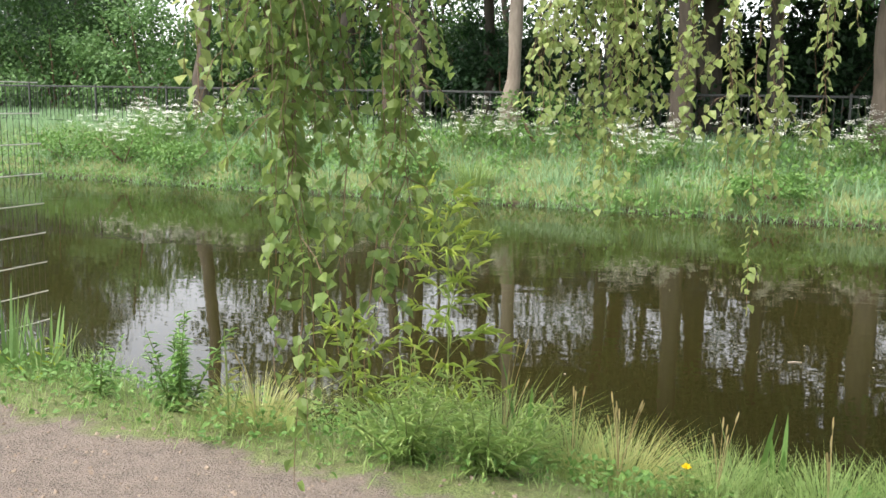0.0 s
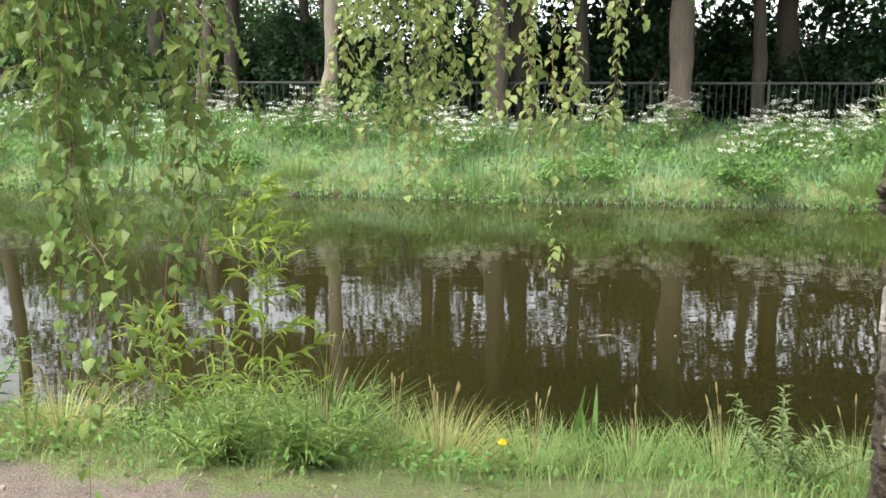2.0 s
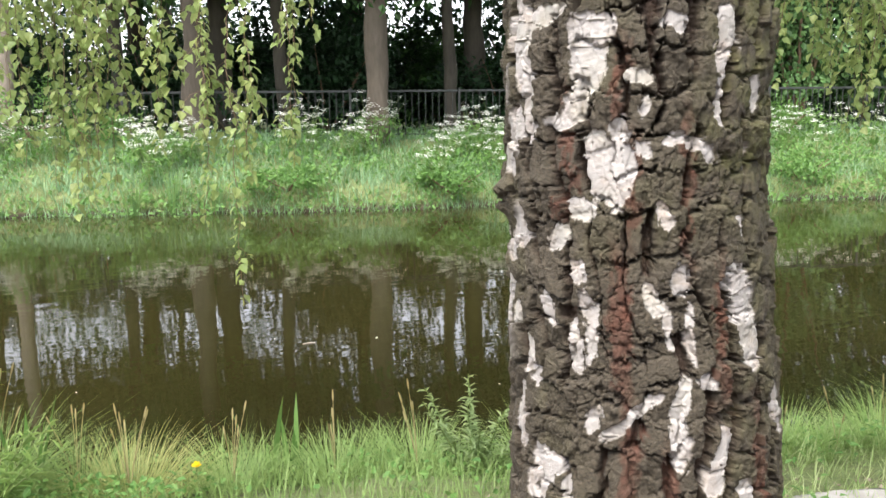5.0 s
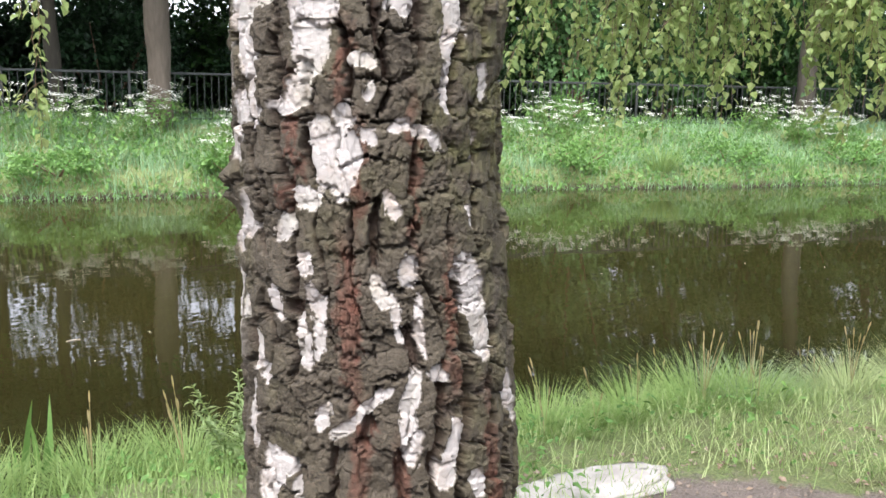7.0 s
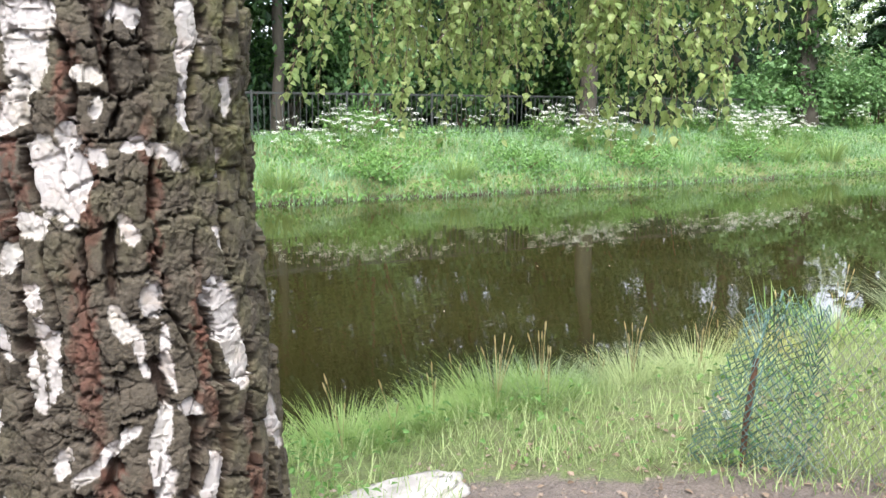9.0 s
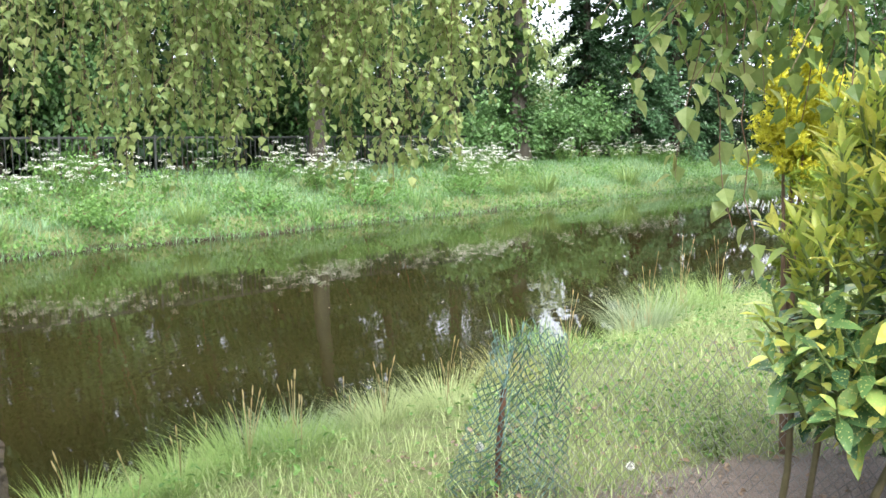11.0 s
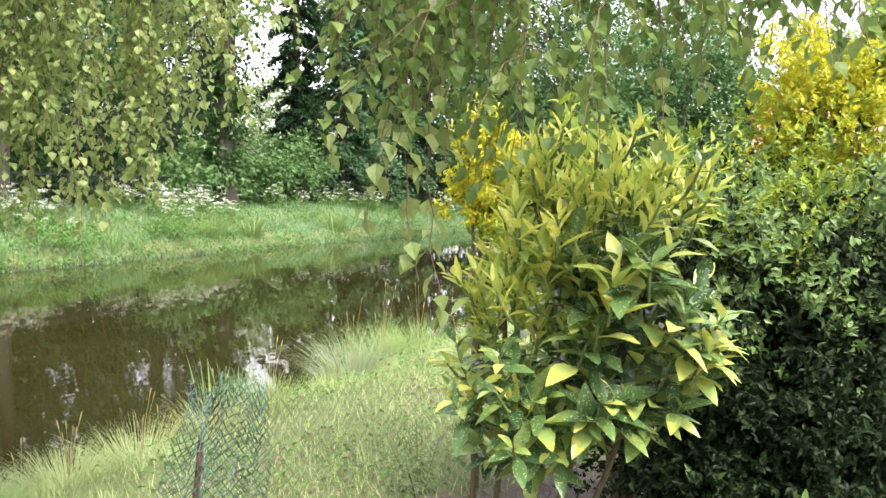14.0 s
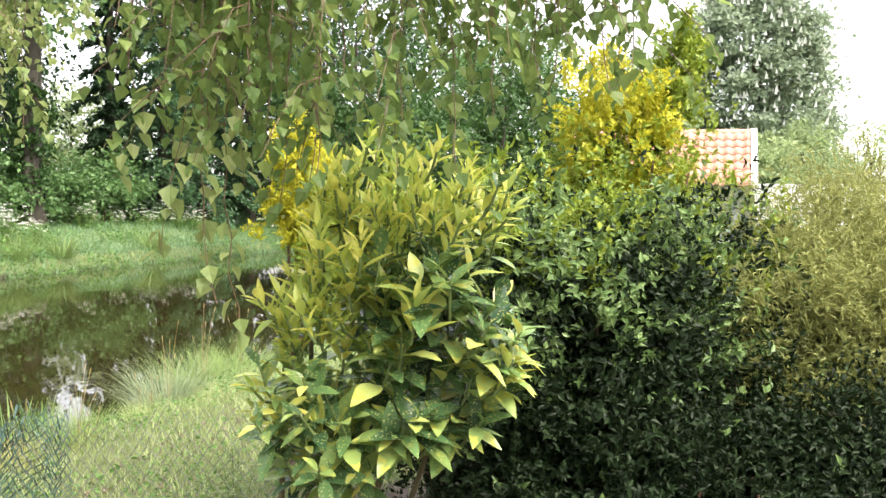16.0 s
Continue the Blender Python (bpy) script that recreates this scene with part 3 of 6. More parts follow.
def conifer(u, n, h, reach, mat, seed, label):
    """A straight trunk with tiers of drooping boughs, each a flat spray of foliage."""
    q = np.random.default_rng(seed)
    x, y = uv(u, n)
    ob = thing("dark_conifer", x, y, gz(x, y) - 0.1, label, "tree", "conifers at the meadow's end")
    lines, ps, ds = [tube([(0, 0, 0), (0.04, 0.03, h * 0.4), (0, 0, h * 0.75), (0, 0, h)], (0.24, 0.18, 0.1, 0.02), 12)], [], []
    for i in range(85):
        z = 0.5 + (h - 0.9) * (i + q.uniform(0, 0.8)) / 85
        a, ln = i * 2.4 + q.uniform(-0.4, 0.4), (reach * (1 - 0.8 * z / h) + 0.3) * q.uniform(0.55, 1.15)
        k = np.linspace(0, 1, 6)[:, None]
        o = np.array((math.cos(a), math.sin(a), 0))
        br = np.array((0, 0, z)) + k * o * ln + np.sin(k * 2.4) * np.array((0, 0, 0.16 * ln)) - k ** 2 * np.array((0, 0, 0.42 * ln))
        lines.append(tube(br, np.linspace(0.03, 0.006, 6), 4))
        m = int(230 * ln / reach) + 40
        t = q.uniform(0.12, 1.0, m) ** 0.75
        side = q.normal(0, 0.17, m) * ln * (1.15 - t * 0.7)
        p = np.stack([np.interp(t, k[:, 0], br[:, j]) for j in range(3)], -1) + side[:, None] * np.array((-o[1], o[0], 0)) + q.normal(0, 0.06, (m, 3)) - np.array((0, 0, 0.16)) * (np.abs(side) / ln)[:, None]
        ps.append(p)
        ds.append(o * 0.8 + side[:, None] * np.array((-o[1], o[0], 0)) * 2 / ln + q.normal(size=(m, 3)) * 0.35 + np.array((0, 0, -0.35)))
    part("trunk", fast_mesh("trunk", *join(*lines), True), DARK_BARK, ob)
    p, d = np.concatenate(ps), np.concatenate(ds)
    size = q.uniform(0.12, 0.26, len(p))
    part("crown", fast_mesh("crown", *scatter(*FLAT, p, *axes(d, unit(q.normal(size=(len(p), 3)) * 0.35 + np.array((0, 0, 1.0))), size, size * 0.55))), mat, ob)


LEAF_SPRUCE = leaf_material("conifer_spray", (0.025, 0.07, 0.03), (0.055, 0.13, 0.055), (0.11, 0.22, 0.095), clump=0.4)
conifer(32.2, 20.5, 12.5, 1.4, LEAF_DARK, 301, "tall dark conifer with drooping boughs at the meadow's end")
conifer(34.4, 19.5, 11.5, 2.3, LEAF_SPRUCE, 302, "broad dark green conifer with drooping boughs at the meadow's end")
conifer(36.6, 18.9, 12.0, 2.4, LEAF_SPRUCE, 303, "broad dark green conifer with drooping boughs at the meadow's end")
conifer(39.5, 18.0, 12.0, 2.6, LEAF_DARK, 304, "tall dark conifer behind the meadow's end")


# ---- iron fence ----
rng = np.random.default_rng(12)
def fence_panel():
    ob = thing("iron_fence", 0, 0, 0, "dark painted iron railing fence with vertical bars", "fence", "iron fence panels")
    for z, w in ((1.0, 0.045), (0.12, 0.035)):
        bm = bmesh.new()
        box(bm, 0.0, -0.012, z - w / 2, 2.24, 0.012, z + w / 2)
        part("rail", rounded(bm, 0.005), IRON, ob)
    bm = bmesh.new()
    box(bm, -0.025, -0.025, -0.1, 0.025, 0.025, 1.06)
    part("post", rounded(bm, 0.006), IRON, ob)
    bar = fast_mesh("bar", *tube([(0, 0, 0.12), (0, 0, 0.5), (0, 0, 1.0)], [0.0095] * 3, 6))
    for i in range(1, 16):
        b = part("bar", bar, IRON, ob)
        b.location = (i * 0.14, 0, 0)
    return ob


panel = fence_panel()
rot = math.degrees(math.atan2(AX[1], AX[0]))
for i in range(22):
    x, y = uv(-24 + i * 2.24, 19.0)
    m = pose(x, y, 0.70, 0, 0, rot)
    if i == 0:
        panel.matrix_basis = m
    else:
        copy_thing(panel, m)


# ---- flowers of the far bank ----
def parsley(seed):
    q = np.random.default_rng(seed)
    ob = thing("cow_parsley", 0, 0, 0, "white-flowering cow parsley with lacy umbels in the meadow", "wildflower", "cow parsley of the far bank")
    for i in range(9):
        a, r, h = q.uniform(0, 6.28), q.uniform(0.05, 0.42), q.uniform(0.4, 0.95)
        tip = np.array((r * math.cos(a), r * math.sin(a), h))
        s = np.linspace(0, 1, 4)[:, None]
        part("stem", fast_mesh("stem", *tube(s * tip * np.array((1, 1, 0)) * s + s * tip * np.array((0, 0, 1)), np.linspace(0.006, 0.003, 4), 3)), STEM, ob)
        part("umbel", UMBELS[i % 3], None, ob).location = tip
    m = 60
    p = np.stack((q.normal(0, 0.18, m), q.normal(0, 0.18, m), q.uniform(0.1, 0.6, m)), -1)
    size = q.uniform(0.08, 0.16, m)
    part("foliage", fast_mesh("foliage", *scatter(*FLAT, p, *axes(q.normal(size=(m, 3)) + np.array((0, 0, 0.2)), np.tile((0.0, 0.1, 1.0), (m, 1)), size, size * 0.5))), HERB, ob)
    return ob


UMBELS = []
for i in range(3):
    m = 30
    ang, rad = rng.uniform(0, 6.28, m), 0.085 * np.sqrt(rng.uniform(0, 1, m))
    p = np.stack((rad * np.cos(ang), rad * np.sin(ang), rng.uniform(-0.03, 0.03, m)), -1)
    size = rng.uniform(0.016, 0.034, m)
    UMBELS.append(fast_mesh("umbel", *scatter(*FLAT, p, *axes(unit(rng.normal(size=(m, 3)) * np.array((1, 1, 0.4))), np.tile((0.0, 0.1, 1.0), (m, 1)), size, size))))
    UMBELS[-1].materials.append(WHITE)
PARSLEY = [parsley(50 + i) for i in range(4)]
count = 0
for i in range(380):
    u = rng.uniform(-16, 40)
    back = rng.uniform(0, 1) < 0.62
    n = rng.uniform(16.9, 18.8) if back else rng.uniform(15.4, 17.2)
    if vnoise(u * 0.45, n * 0.7, 21) < (0.47 if back else 0.52) + (0.12 if u > 8 else 0):
        continue
    x, y = uv(u, n)
    m = pose(x, y, gz(x, y), 0, 0, rng.uniform(0, 360)) @ Matrix.Scale(rng.uniform(0.75, 1.1), 4)
    if count < 4:
        PARSLEY[count].matrix_basis = m
    else:
        ob = copy_thing(PARSLEY[count % 4], m)
        ob.scale = m.to_scale()
    count += 1


# ---- plants at the far water's edge ----
rng = np.random.default_rng(13)
u, n = spread(80000, -18, 44, 14.6, 18.6, lambda u, n: vnoise(u * 1.1, n * 1.6, 31) ** 1.6 * 1.4 * (1.2 - 0.22 * (n - 14.6)) + 0.9 * (n < 15.1))
x, y = uv(u, n)
k = len(u)
p = np.stack((x, y, height(u, n) + rng.uniform(0.03, 0.5, k) * vnoise(u * 1.5, n * 1.5, 32)), -1)
size = rng.uniform(0.04, 0.11, k)
herbs = scatter(*FLAT, p, *axes(rng.normal(size=(k, 3)) + np.array((0, 0, 0.1)), unit(rng.normal(size=(k, 3)) * 0.5 + np.array((-0.2, -0.5, 1.0))), size, size * 0.65))
tagged(part("bank_herbs", fast_mesh("bank_herbs", *herbs), HERB), "low leafy herbs and nettles along the far water's edge", "herbs", kind="stuff")


def clump(name, x, y, z, k, length, width, mat, label, category, spread_=0.08, lean=0.5, group="", curl=1.0, heads=0):
    """A tuft of blades, with seed heads on thin stalks where heads are asked for."""
    ob = thing(name, x, y, z, label, category, group)
    a, r = rng.uniform(0, 6.28, k), spread_ * np.sqrt(rng.uniform(0, 1, k))
    d = np.stack((np.cos(a), np.sin(a), np.zeros(k)), -1)
    p = d * r[:, None] - np.array((0, 0, 0.03))
    ln = length * rng.uniform(0.5, 1.15, k)
    up = unit(np.array((0, 0, 1.0)) + d * rng.uniform(0.05, lean, k)[:, None])
    across = np.stack((-d[:, 1], d[:, 0], np.zeros(k)), -1)
    v = scatter(*BLADE, p, across * (width * rng.uniform(0.6, 1.2, k))[:, None], up * ln[:, None], d * (ln * curl * rng.uniform(0.1, 1.0, k))[:, None])
    part("foliage", fast_mesh("foliage", *v), mat, ob)
    for i in range(heads):
        b, h = rng.uniform(0, 6.28), length * rng.uniform(0.9, 1.7)
        o = np.array((math.cos(b), math.sin(b), 0)) * rng.uniform(0.05, 0.35) * length
        s = np.linspace(0, 1, 6)[:, None]
        line = s ** 1.6 * o + s * np.array((0, 0, h))
        part("stalk", fast_mesh("stalk", *tube(line, np.linspace(0.0018, 0.0012, 6), 4)), SEED, ob)
        e = line[-1] - line[-2]
        e = e / np.linalg.norm(e)
        part("seed_head", fast_mesh("seed_head", *tube([line[-1] + e * q for q in (0, 0.012, 0.03, 0.045, 0.055)], (0.001, 0.0035, 0.0042, 0.003, 0.001), 6), True), SEED, ob)
    return ob


for u, n, w, h in ((-15.2, 15.7, 1.3, 0.8), (-13.5, 15.6, 1.2, 0.9), (-11.8, 15.5, 1.0, 0.65), (-10.1, 15.5, 1.0, 0.7), (-6.8, 15.4, 0.9, 0.5), (-0.5, 15.3, 1.0, 0.5), (2.2, 15.3, 1.1, 0.55), (4.8, 15.4, 1.2, 0.5), (8.5, 15.5, 1.2, 0.6), (12, 15.6, 1.1, 0.6),
                   (15, 15.5, 1.2, 0.6), (19, 15.7, 1.2, 0.7), (-5.3, 18.4, 1.2, 1.5), (-4.2, 18.3, 0.9, 0.9), (-12.2, 18.5, 1.5, 1.0), (-10.6, 18.6, 1.2, 1.4), (9.8, 18.7, 1.0, 0.8)):
    shrub("nettle_clump", u, n, w * 1.5, h * 0.75, 1300, 0.075, HERB, "leafy clump of nettles and herbs on the far bank", "herbs", 26, "herb clumps of the far bank", 0.6)
for u, n, h, w in ((-2.9, 15.0, 0.62, 0.02), (-2.3, 15.0, 0.75, 0.022), (-1.7, 15.05, 0.6, 0.02), (3.4, 14.95, 0.5, 0.018), (13.2, 15.1, 0.6, 0.02), (16.4, 15.2, 0.75, 0.022), (17.2, 15.2, 0.6, 0.02), (-9.5, 15.3, 0.5, 0.02)):
    x, y = uv(u, n)
    clump("reed_clump", x, y, gz(x, y), 46, h, w, REED, "clump of upright green reeds at the far water's edge", "reeds", 0.16, 0.35, "reeds of the far bank", 0.3)
for u, n, h in ((3.9, 15.3, 0.55), (6.5, 15.3, 0.5), (-5.5, 15.3, 0.45), (20.5, 15.6, 0.8), (22.2, 15.5, 0.7), (10.2, 15.3, 0.5), (27, 15.6, 0.8)):
    x, y = uv(u, n)
    clump("grass_tussock", x, y, gz(x, y), 260, h, 0.014, GRASS, "overhanging grass tussock at the far water's edge", "grass tuft", 0.3, 0.9, "tussocks of the far bank", 1.0)

# ---- near bank ----
rng = np.random.default_rng(14)
# place, height, spread, colour, seed heads
TUFTS = ((-0.85, 4.15, 0.26, 0.15, GRASS_YELLOW, 3), (0.62, 4.0, 0.28, 0.14, GRASS, 4), (0.80, 3.82, 0.30, 0.16, GRASS_YELLOW, 7), (1.25, 3.85, 0.24, 0.14, GRASS, 6), (1.7, 3.75, 0.24, 0.15, GRASS, 6), (2.05, 3.6, 0.26, 0.15, GRASS, 6),
         (-0.1, 4.1, 0.34, 0.15, GRASS, 4), (0.3, 4.05, 0.36, 0.15, GRASS, 5), (2.5, 3.3, 0.26, 0.15, GRASS, 3), (3.36, 2.64, 0.27, 0.17, BANK_FRESH, 3), (3.55, 2.50, 0.16, 0.14, BANK_FRESH, 2), (3.86, 2.50, 0.2, 0.16, BANK_FRESH, 2),
         (4.28, 2.40, 0.28, 0.22, BANK_FRESH, 9), (4.62, 2.34, 0.26, 0.18, REED_GREY, 8), (4.45, 2.20, 0.18, 0.2, GRASS, 3))
REPEATS = ((5.15, 2.05, 0.22, 0.18, LAWN, 6), (5.85, 1.92, 0.28, 0.24, LAWN, 5), (6.5, 1.62, 0.30, 0.22, GRASS_YELLOW, 5), (7.3, 1.45, 0.34, 0.24, GRASS, 6), (8.6, 1.0, 0.46, 0.26, REED_GREY, 6), (9.4, 0.8, 0.5, 0.26, GRASS, 7), (10.4, 0.5, 0.5, 0.26, GRASS, 6))
for x, y, h, w, mat, heads in TUFTS + REPEATS:
    clump("grass_tuft", x, y, gz(x, y), int(620 * w / 0.14), h * 0.92, 0.0036, mat, "long grass tuft with brown seed heads on the near bank", "grass tuft", w * 1.15, 1.3, "grass tufts of the near bank", 2.0, heads)
for i in range(26):
    x, y = uv(2.9 + i * 0.3 + rng.uniform(-0.12, 0.12), 4.25 + rng.uniform(-0.55, 0.12))
    clump("grass_tuft", x, y, gz(x, y), 200, rng.uniform(0.10, 0.2), 0.004, (LAWN, GRASS, GRASS_YELLOW)[i % 3], "small grass tuft with a few seed heads on the near bank", "grass tuft", 0.12, 0.9, "grass tufts of the near bank", 1.0, 2)
for x, y, h in ((-2.5, 5.15, 0.5), (-2.2, 5.0, 0.42), (7.55, 1.95, 0.5), (7.8, 1.85, 0.44)):
    clump("iris_clump", x, y, gz(x, y), 18, h, 0.026, REED, "clump of sword-shaped iris leaves at the water's edge", "iris", 0.12, 0.35, "irises of the near bank", 0.15)
for x, y, h in ((0.42, 4.12, 0.5), (1.62, 4.08, 0.36), (1.48, 4.1, 0.42)):
    clump("dock_plant", x, y, gz(x, y), 5, h, 0.045, HERB, "broad upright dock leaves in the bank grass", "weed", 0.05, 0.3, "docks of the near bank", 0.1)


def leafy_plant(name, x, y, stems, h, leaf, width, mat, label, reach=0.25, step=0.045, start=0.15, whorl=1, stemmat=None, droop=0.35, group=""):
    """Upright stems, each with narrow leaves along it."""
    ob = thing(name, x, y, gz(x, y) - 0.02, label, "plant", group)
    for i in range(stems):
        a, hh = rng.uniform(0, 6.28), h * (1.0 if i == 0 else rng.uniform(0.45, 0.9))
        o = np.array((math.cos(a), math.sin(a), 0)) * reach * (0.15 if i == 0 else rng.uniform(0.3, 1.0))
        s = np.linspace(0, 1, 9)[:, None]
        line = s ** 1.3 * o + s * np.array((0, 0, hh)) + o * 0.25
        st = part("stem", fast_mesh("stem", *tube(line, np.linspace(0.006, 0.002, 9), 5)), stemmat or STEM, ob)
        t = np.repeat(np.arange(start, 1.0, step / hh), whorl)
        k = len(t)
        p = np.stack([np.interp(t, s[:, 0], line[:, j]) for j in range(3)], -1)
        b = rng.uniform(0, 6.28, k)
        d = np.stack((np.cos(b), np.sin(b), rng.uniform(-droop, 0.7, k)), -1)
        size = leaf * rng.uniform(0.6, 1.2, k) * (1.1 - 0.5 * t)
        part("foliage", fast_mesh("foliage", *scatter(*FOLD, p, *axes(d, np.tile((0.02, 0.03, 1.0), (k, 1)), size, size * width))), mat, st)
    return ob


def cane(x, y, h, first, wide, label):
    """One jointed stem with short side branches, each ending in a fan of narrow leaves."""
    ob = thing("narrow_leaved_shoot", x, y, gz(x, y) - 0.02, label, "plant")
    s = np.linspace(0, 1, 12)[:, None]
    line = s * np.array((0.03, 0.0, h)) + np.sin(s * 5.0) * np.array((0.012, 0.008, 0.0))
    part("stem", fast_mesh("stem", *tube(line, np.linspace(0.006, 0.0018, 12), 6), True), STEM, ob)
    for i, z in enumerate(np.arange(first, h, 0.033)):
        t = z / h
        b = np.array([np.interp(t, s[:, 0], line[:, j]) for j in range(3)])
        a = i * 2.5 + rng.uniform(-0.5, 0.5)
        ln = wide * rng.uniform(0.45, 1.3) * (1.05 - 0.75 * t)
        k = np.linspace(0, 1, 5)[:, None]
        br = b + k * np.array((math.cos(a), math.sin(a), 0)) * ln + k ** 0.8 * np.array((0, 0, ln * rng.uniform(0.3, 0.8)))
        tw = part("branch", fast_mesh("branch", *tube(br, np.linspace(0.0022, 0.001, 5), 4)), STEM, ob)
        m = 12
        q = np.concatenate((rng.uniform(0.2, 1.0, m - 4), np.ones(4)))
        p = np.stack([np.interp(q, k[:, 0], br[:, j]) for j in range(3)], -1)
        d = np.array((math.cos(a), math.sin(a), 0.15)) * 0.9 + rng.normal(size=(m, 3)) * np.array((0.75, 0.75, 0.5))
        size = rng.uniform(0.06, 0.145, m)
        part("foliage", fast_mesh("foliage", *scatter(*FOLD, p, *axes(d, np.tile((0.02, 0.03, 1.0), (m, 1)) + rng.normal(size=(m, 3)) * 0.3, size, size * 0.105))), LEAF_BAMBOO, tw)
    return ob


cane(0.02, 3.95, 1.20, 0.18, 0.26, "tall yellow-green shoot with narrow bamboo-like leaves")
cane(-0.42, 3.98, 0.62, 0.2, 0.2, "short yellow-green shoot with narrow bamboo-like leaves")
leafy_plant("narrow_leaved_shoot", -0.12, 3.72, 14, 0.46, 0.12, 0.10, BANK_FRESH, "bushy foot of narrow-leaved green shoots", 0.3, 0.03, 0.05, 3)
leafy_plant("narrow_leaved_shoot", 0.2, 3.6, 14, 0.42, 0.12, 0.10, BANK_FRESH, "bushy low green shoots on the bank", 0.3, 0.025, 0.05, 3)
leafy_plant("willowherb", -1.3, 4.4, 9, 0.52, 0.09, 0.28, HERB, "bushy willowherb on the near bank", 0.28, 0.025, 0.1, 3)
leafy_plant("willowherb", -1.75, 4.55, 5, 0.3, 0.08, 0.28, HERB, "low willowherb on the near bank", 0.24, 0.03, 0.1, 3)
leafy_plant("willowherb", 2.3, 3.5, 8, 0.52, 0.09, 0.22, LEAF_PALE, "grey-green bushy willowherb on the near bank", 0.28, 0.025, 0.1, 3)
leafy_plant("willowherb", 2.62, 3.3, 7, 0.36, 0.08, 0.24, LEAF_PALE, "low grey-green willowherb on the near bank", 0.26, 0.03, 0.1, 3)
leafy_plant("willowherb", 4.95, 0.2, 7, 0.4, 0.08, 0.2, LEAF_PALE, "grey-green weed in the lawn beside the wire netting", 0.25, 0.025, 0.1, 3)
leafy_plant("reed_shoot", -0.95, 4.0, 3, 0.5, 0.12, 0.12, LEAF_OLIVE, "brownish upright shoot at the soil's edge", 0.1, 0.05, 0.4, 1)
leafy_plant("reed_shoot", -2.15, 4.75, 5, 0.34, 0.10, 0.14, LEAF_LIME, "young green shoots at the soil's edge", 0.3, 0.05, 0.3, 1)

# low leafy weeds at the foot of the bank and under the shrubs
u, n = spread(36000, -6, 10, 1.4, 4.5, lambda u, n: near_grass(u, n) * (vnoise(u * 2.2, n * 2.2, 41) ** 2 * 1.2 + 0.7 * smooth(-0.2, -0.8, u)))
x, y = uv(u, n)
k = len(u)
p = np.stack((x, y, height(u, n) + rng.uniform(0.01, 0.12, k)), -1)
size = rng.uniform(0.02, 0.05, k)
weeds = scatter(*FOLD, p, *axes(rng.normal(size=(k, 3)) * np.array((1, 1, 0.4)), unit(rng.normal(size=(k, 3)) * 0.4 + np.array((0, 0, 1.0))), size, size * 0.6))
tagged(part("low_weeds", fast_mesh("low_weeds", *weeds), HERB), "low broad-leaved weeds among the bank grass", "weeds", kind="stuff")


def dandelion(x, y, h, seedball=False):
    ob = thing("dandelion", x, y, gz(x, y), "white dandelion seed ball on a thin stalk" if seedball else "yellow dandelion flower in the grass", "flower")
    part("stalk", fast_mesh("stalk", *tube([(0, 0, 0), (0.005, 0, h * 0.5), (0, 0, h)], (0.0025, 0.002, 0.002), 5)), STEM, ob)
    k = 120 if seedball else 60
    d = unit(rng.normal(size=(k, 3)))
    if not seedball:
        d[:, 2] = np.abs(d[:, 2]) * 0.6
    size = np.full(k, 0.022)
    part("head", fast_mesh("head", *scatter(*FLAT, np.tile((0.0, 0.0, h), (k, 1)), *axes(d, unit(rng.normal(size=(k, 3))), size, size * 0.35))), WHITE if seedball else YELLOW, ob)


dandelion(1.02, 3.55, 0.16)
dandelion(4.1, 1.15, 0.22, True)
dandelion(4.35, 0.55, 0.12, True)

# pale stone and soil litter by the birch
bm = bmesh.new()
bmesh.ops.create_icosphere(bm, subdivisions=4, radius=1)
for v in bm.verts:
    w = 1 + 0.3 * (noise.noise(v.co * 1.7) + 0.5 * noise.noise(v.co * 5))
    v.co = Vector((v.co.x * 0.42 * w, v.co.y * 0.15 * w, v.co.z * 0.022 * w))
for f in bm.faces:
    f.smooth = True
stone = part("flat_stone", bm, STONE)
stone.location, stone.rotation_euler = (2.96, 2.03, -0.002), (0, 0, radians(-12))
tagged(stone, "flat pale stone lying on the soil beside the birch", "stone")
LITTER = leaf_material("dry_leaf", (0.10, 0.065, 0.04), (0.20, 0.14, 0.09), (0.34, 0.27, 0.20), 0.8, 0.1)
k = 2600
p2 = np.stack((rng.uniform(2.0, 7.5, k), rng.uniform(-3.5, 2.3, k)), -1)
nn = p2 @ NX
uu = p2 @ AX
p = np.stack((p2[:, 0], p2[:, 1], height(uu, nn) + 0.008), -1)[nn < 3.2]
k = len(p)
size = rng.uniform(0.02, 0.06, k)
dry = scatter(*FOLD, p, *axes(rng.normal(size=(k, 3)) * np.array((1, 1, 0.2)), unit(rng.normal(size=(k, 3)) * 0.35 + np.array((0, 0, 1.0))), size, size * 0.55))
tagged(part("leaf_litter", fast_mesh("leaf_litter", *dry), LITTER), "dry brown leaves lying on the soil under the shrubs", "leaf litter", kind="stuff")
k = 9000
p2 = np.stack((rng.uniform(-4.5, 5, k), rng.uniform(0.5, 5.2, k)), -1)
nn, uu = p2 @ NX, p2 @ AX
ok = nn < 3.3
size = (0.003 + 0.014 * rng.uniform(0, 1, k) ** 2)[ok]
p = np.stack((p2[:, 0], p2[:, 1], height(uu, nn)), -1)[ok]
OCT = (np.array([(1, 0, 0), (0, 1, 0), (-1, 0, 0), (0, -1, 0), (0, 0, 0.7), (0, 0, -0.7)]), np.array([(0, 1, 4), (1, 2, 4), (2, 3, 4), (3, 0, 4), (1, 0, 5), (2, 1, 5), (3, 2, 5), (0, 3, 5)]))
k = len(p)
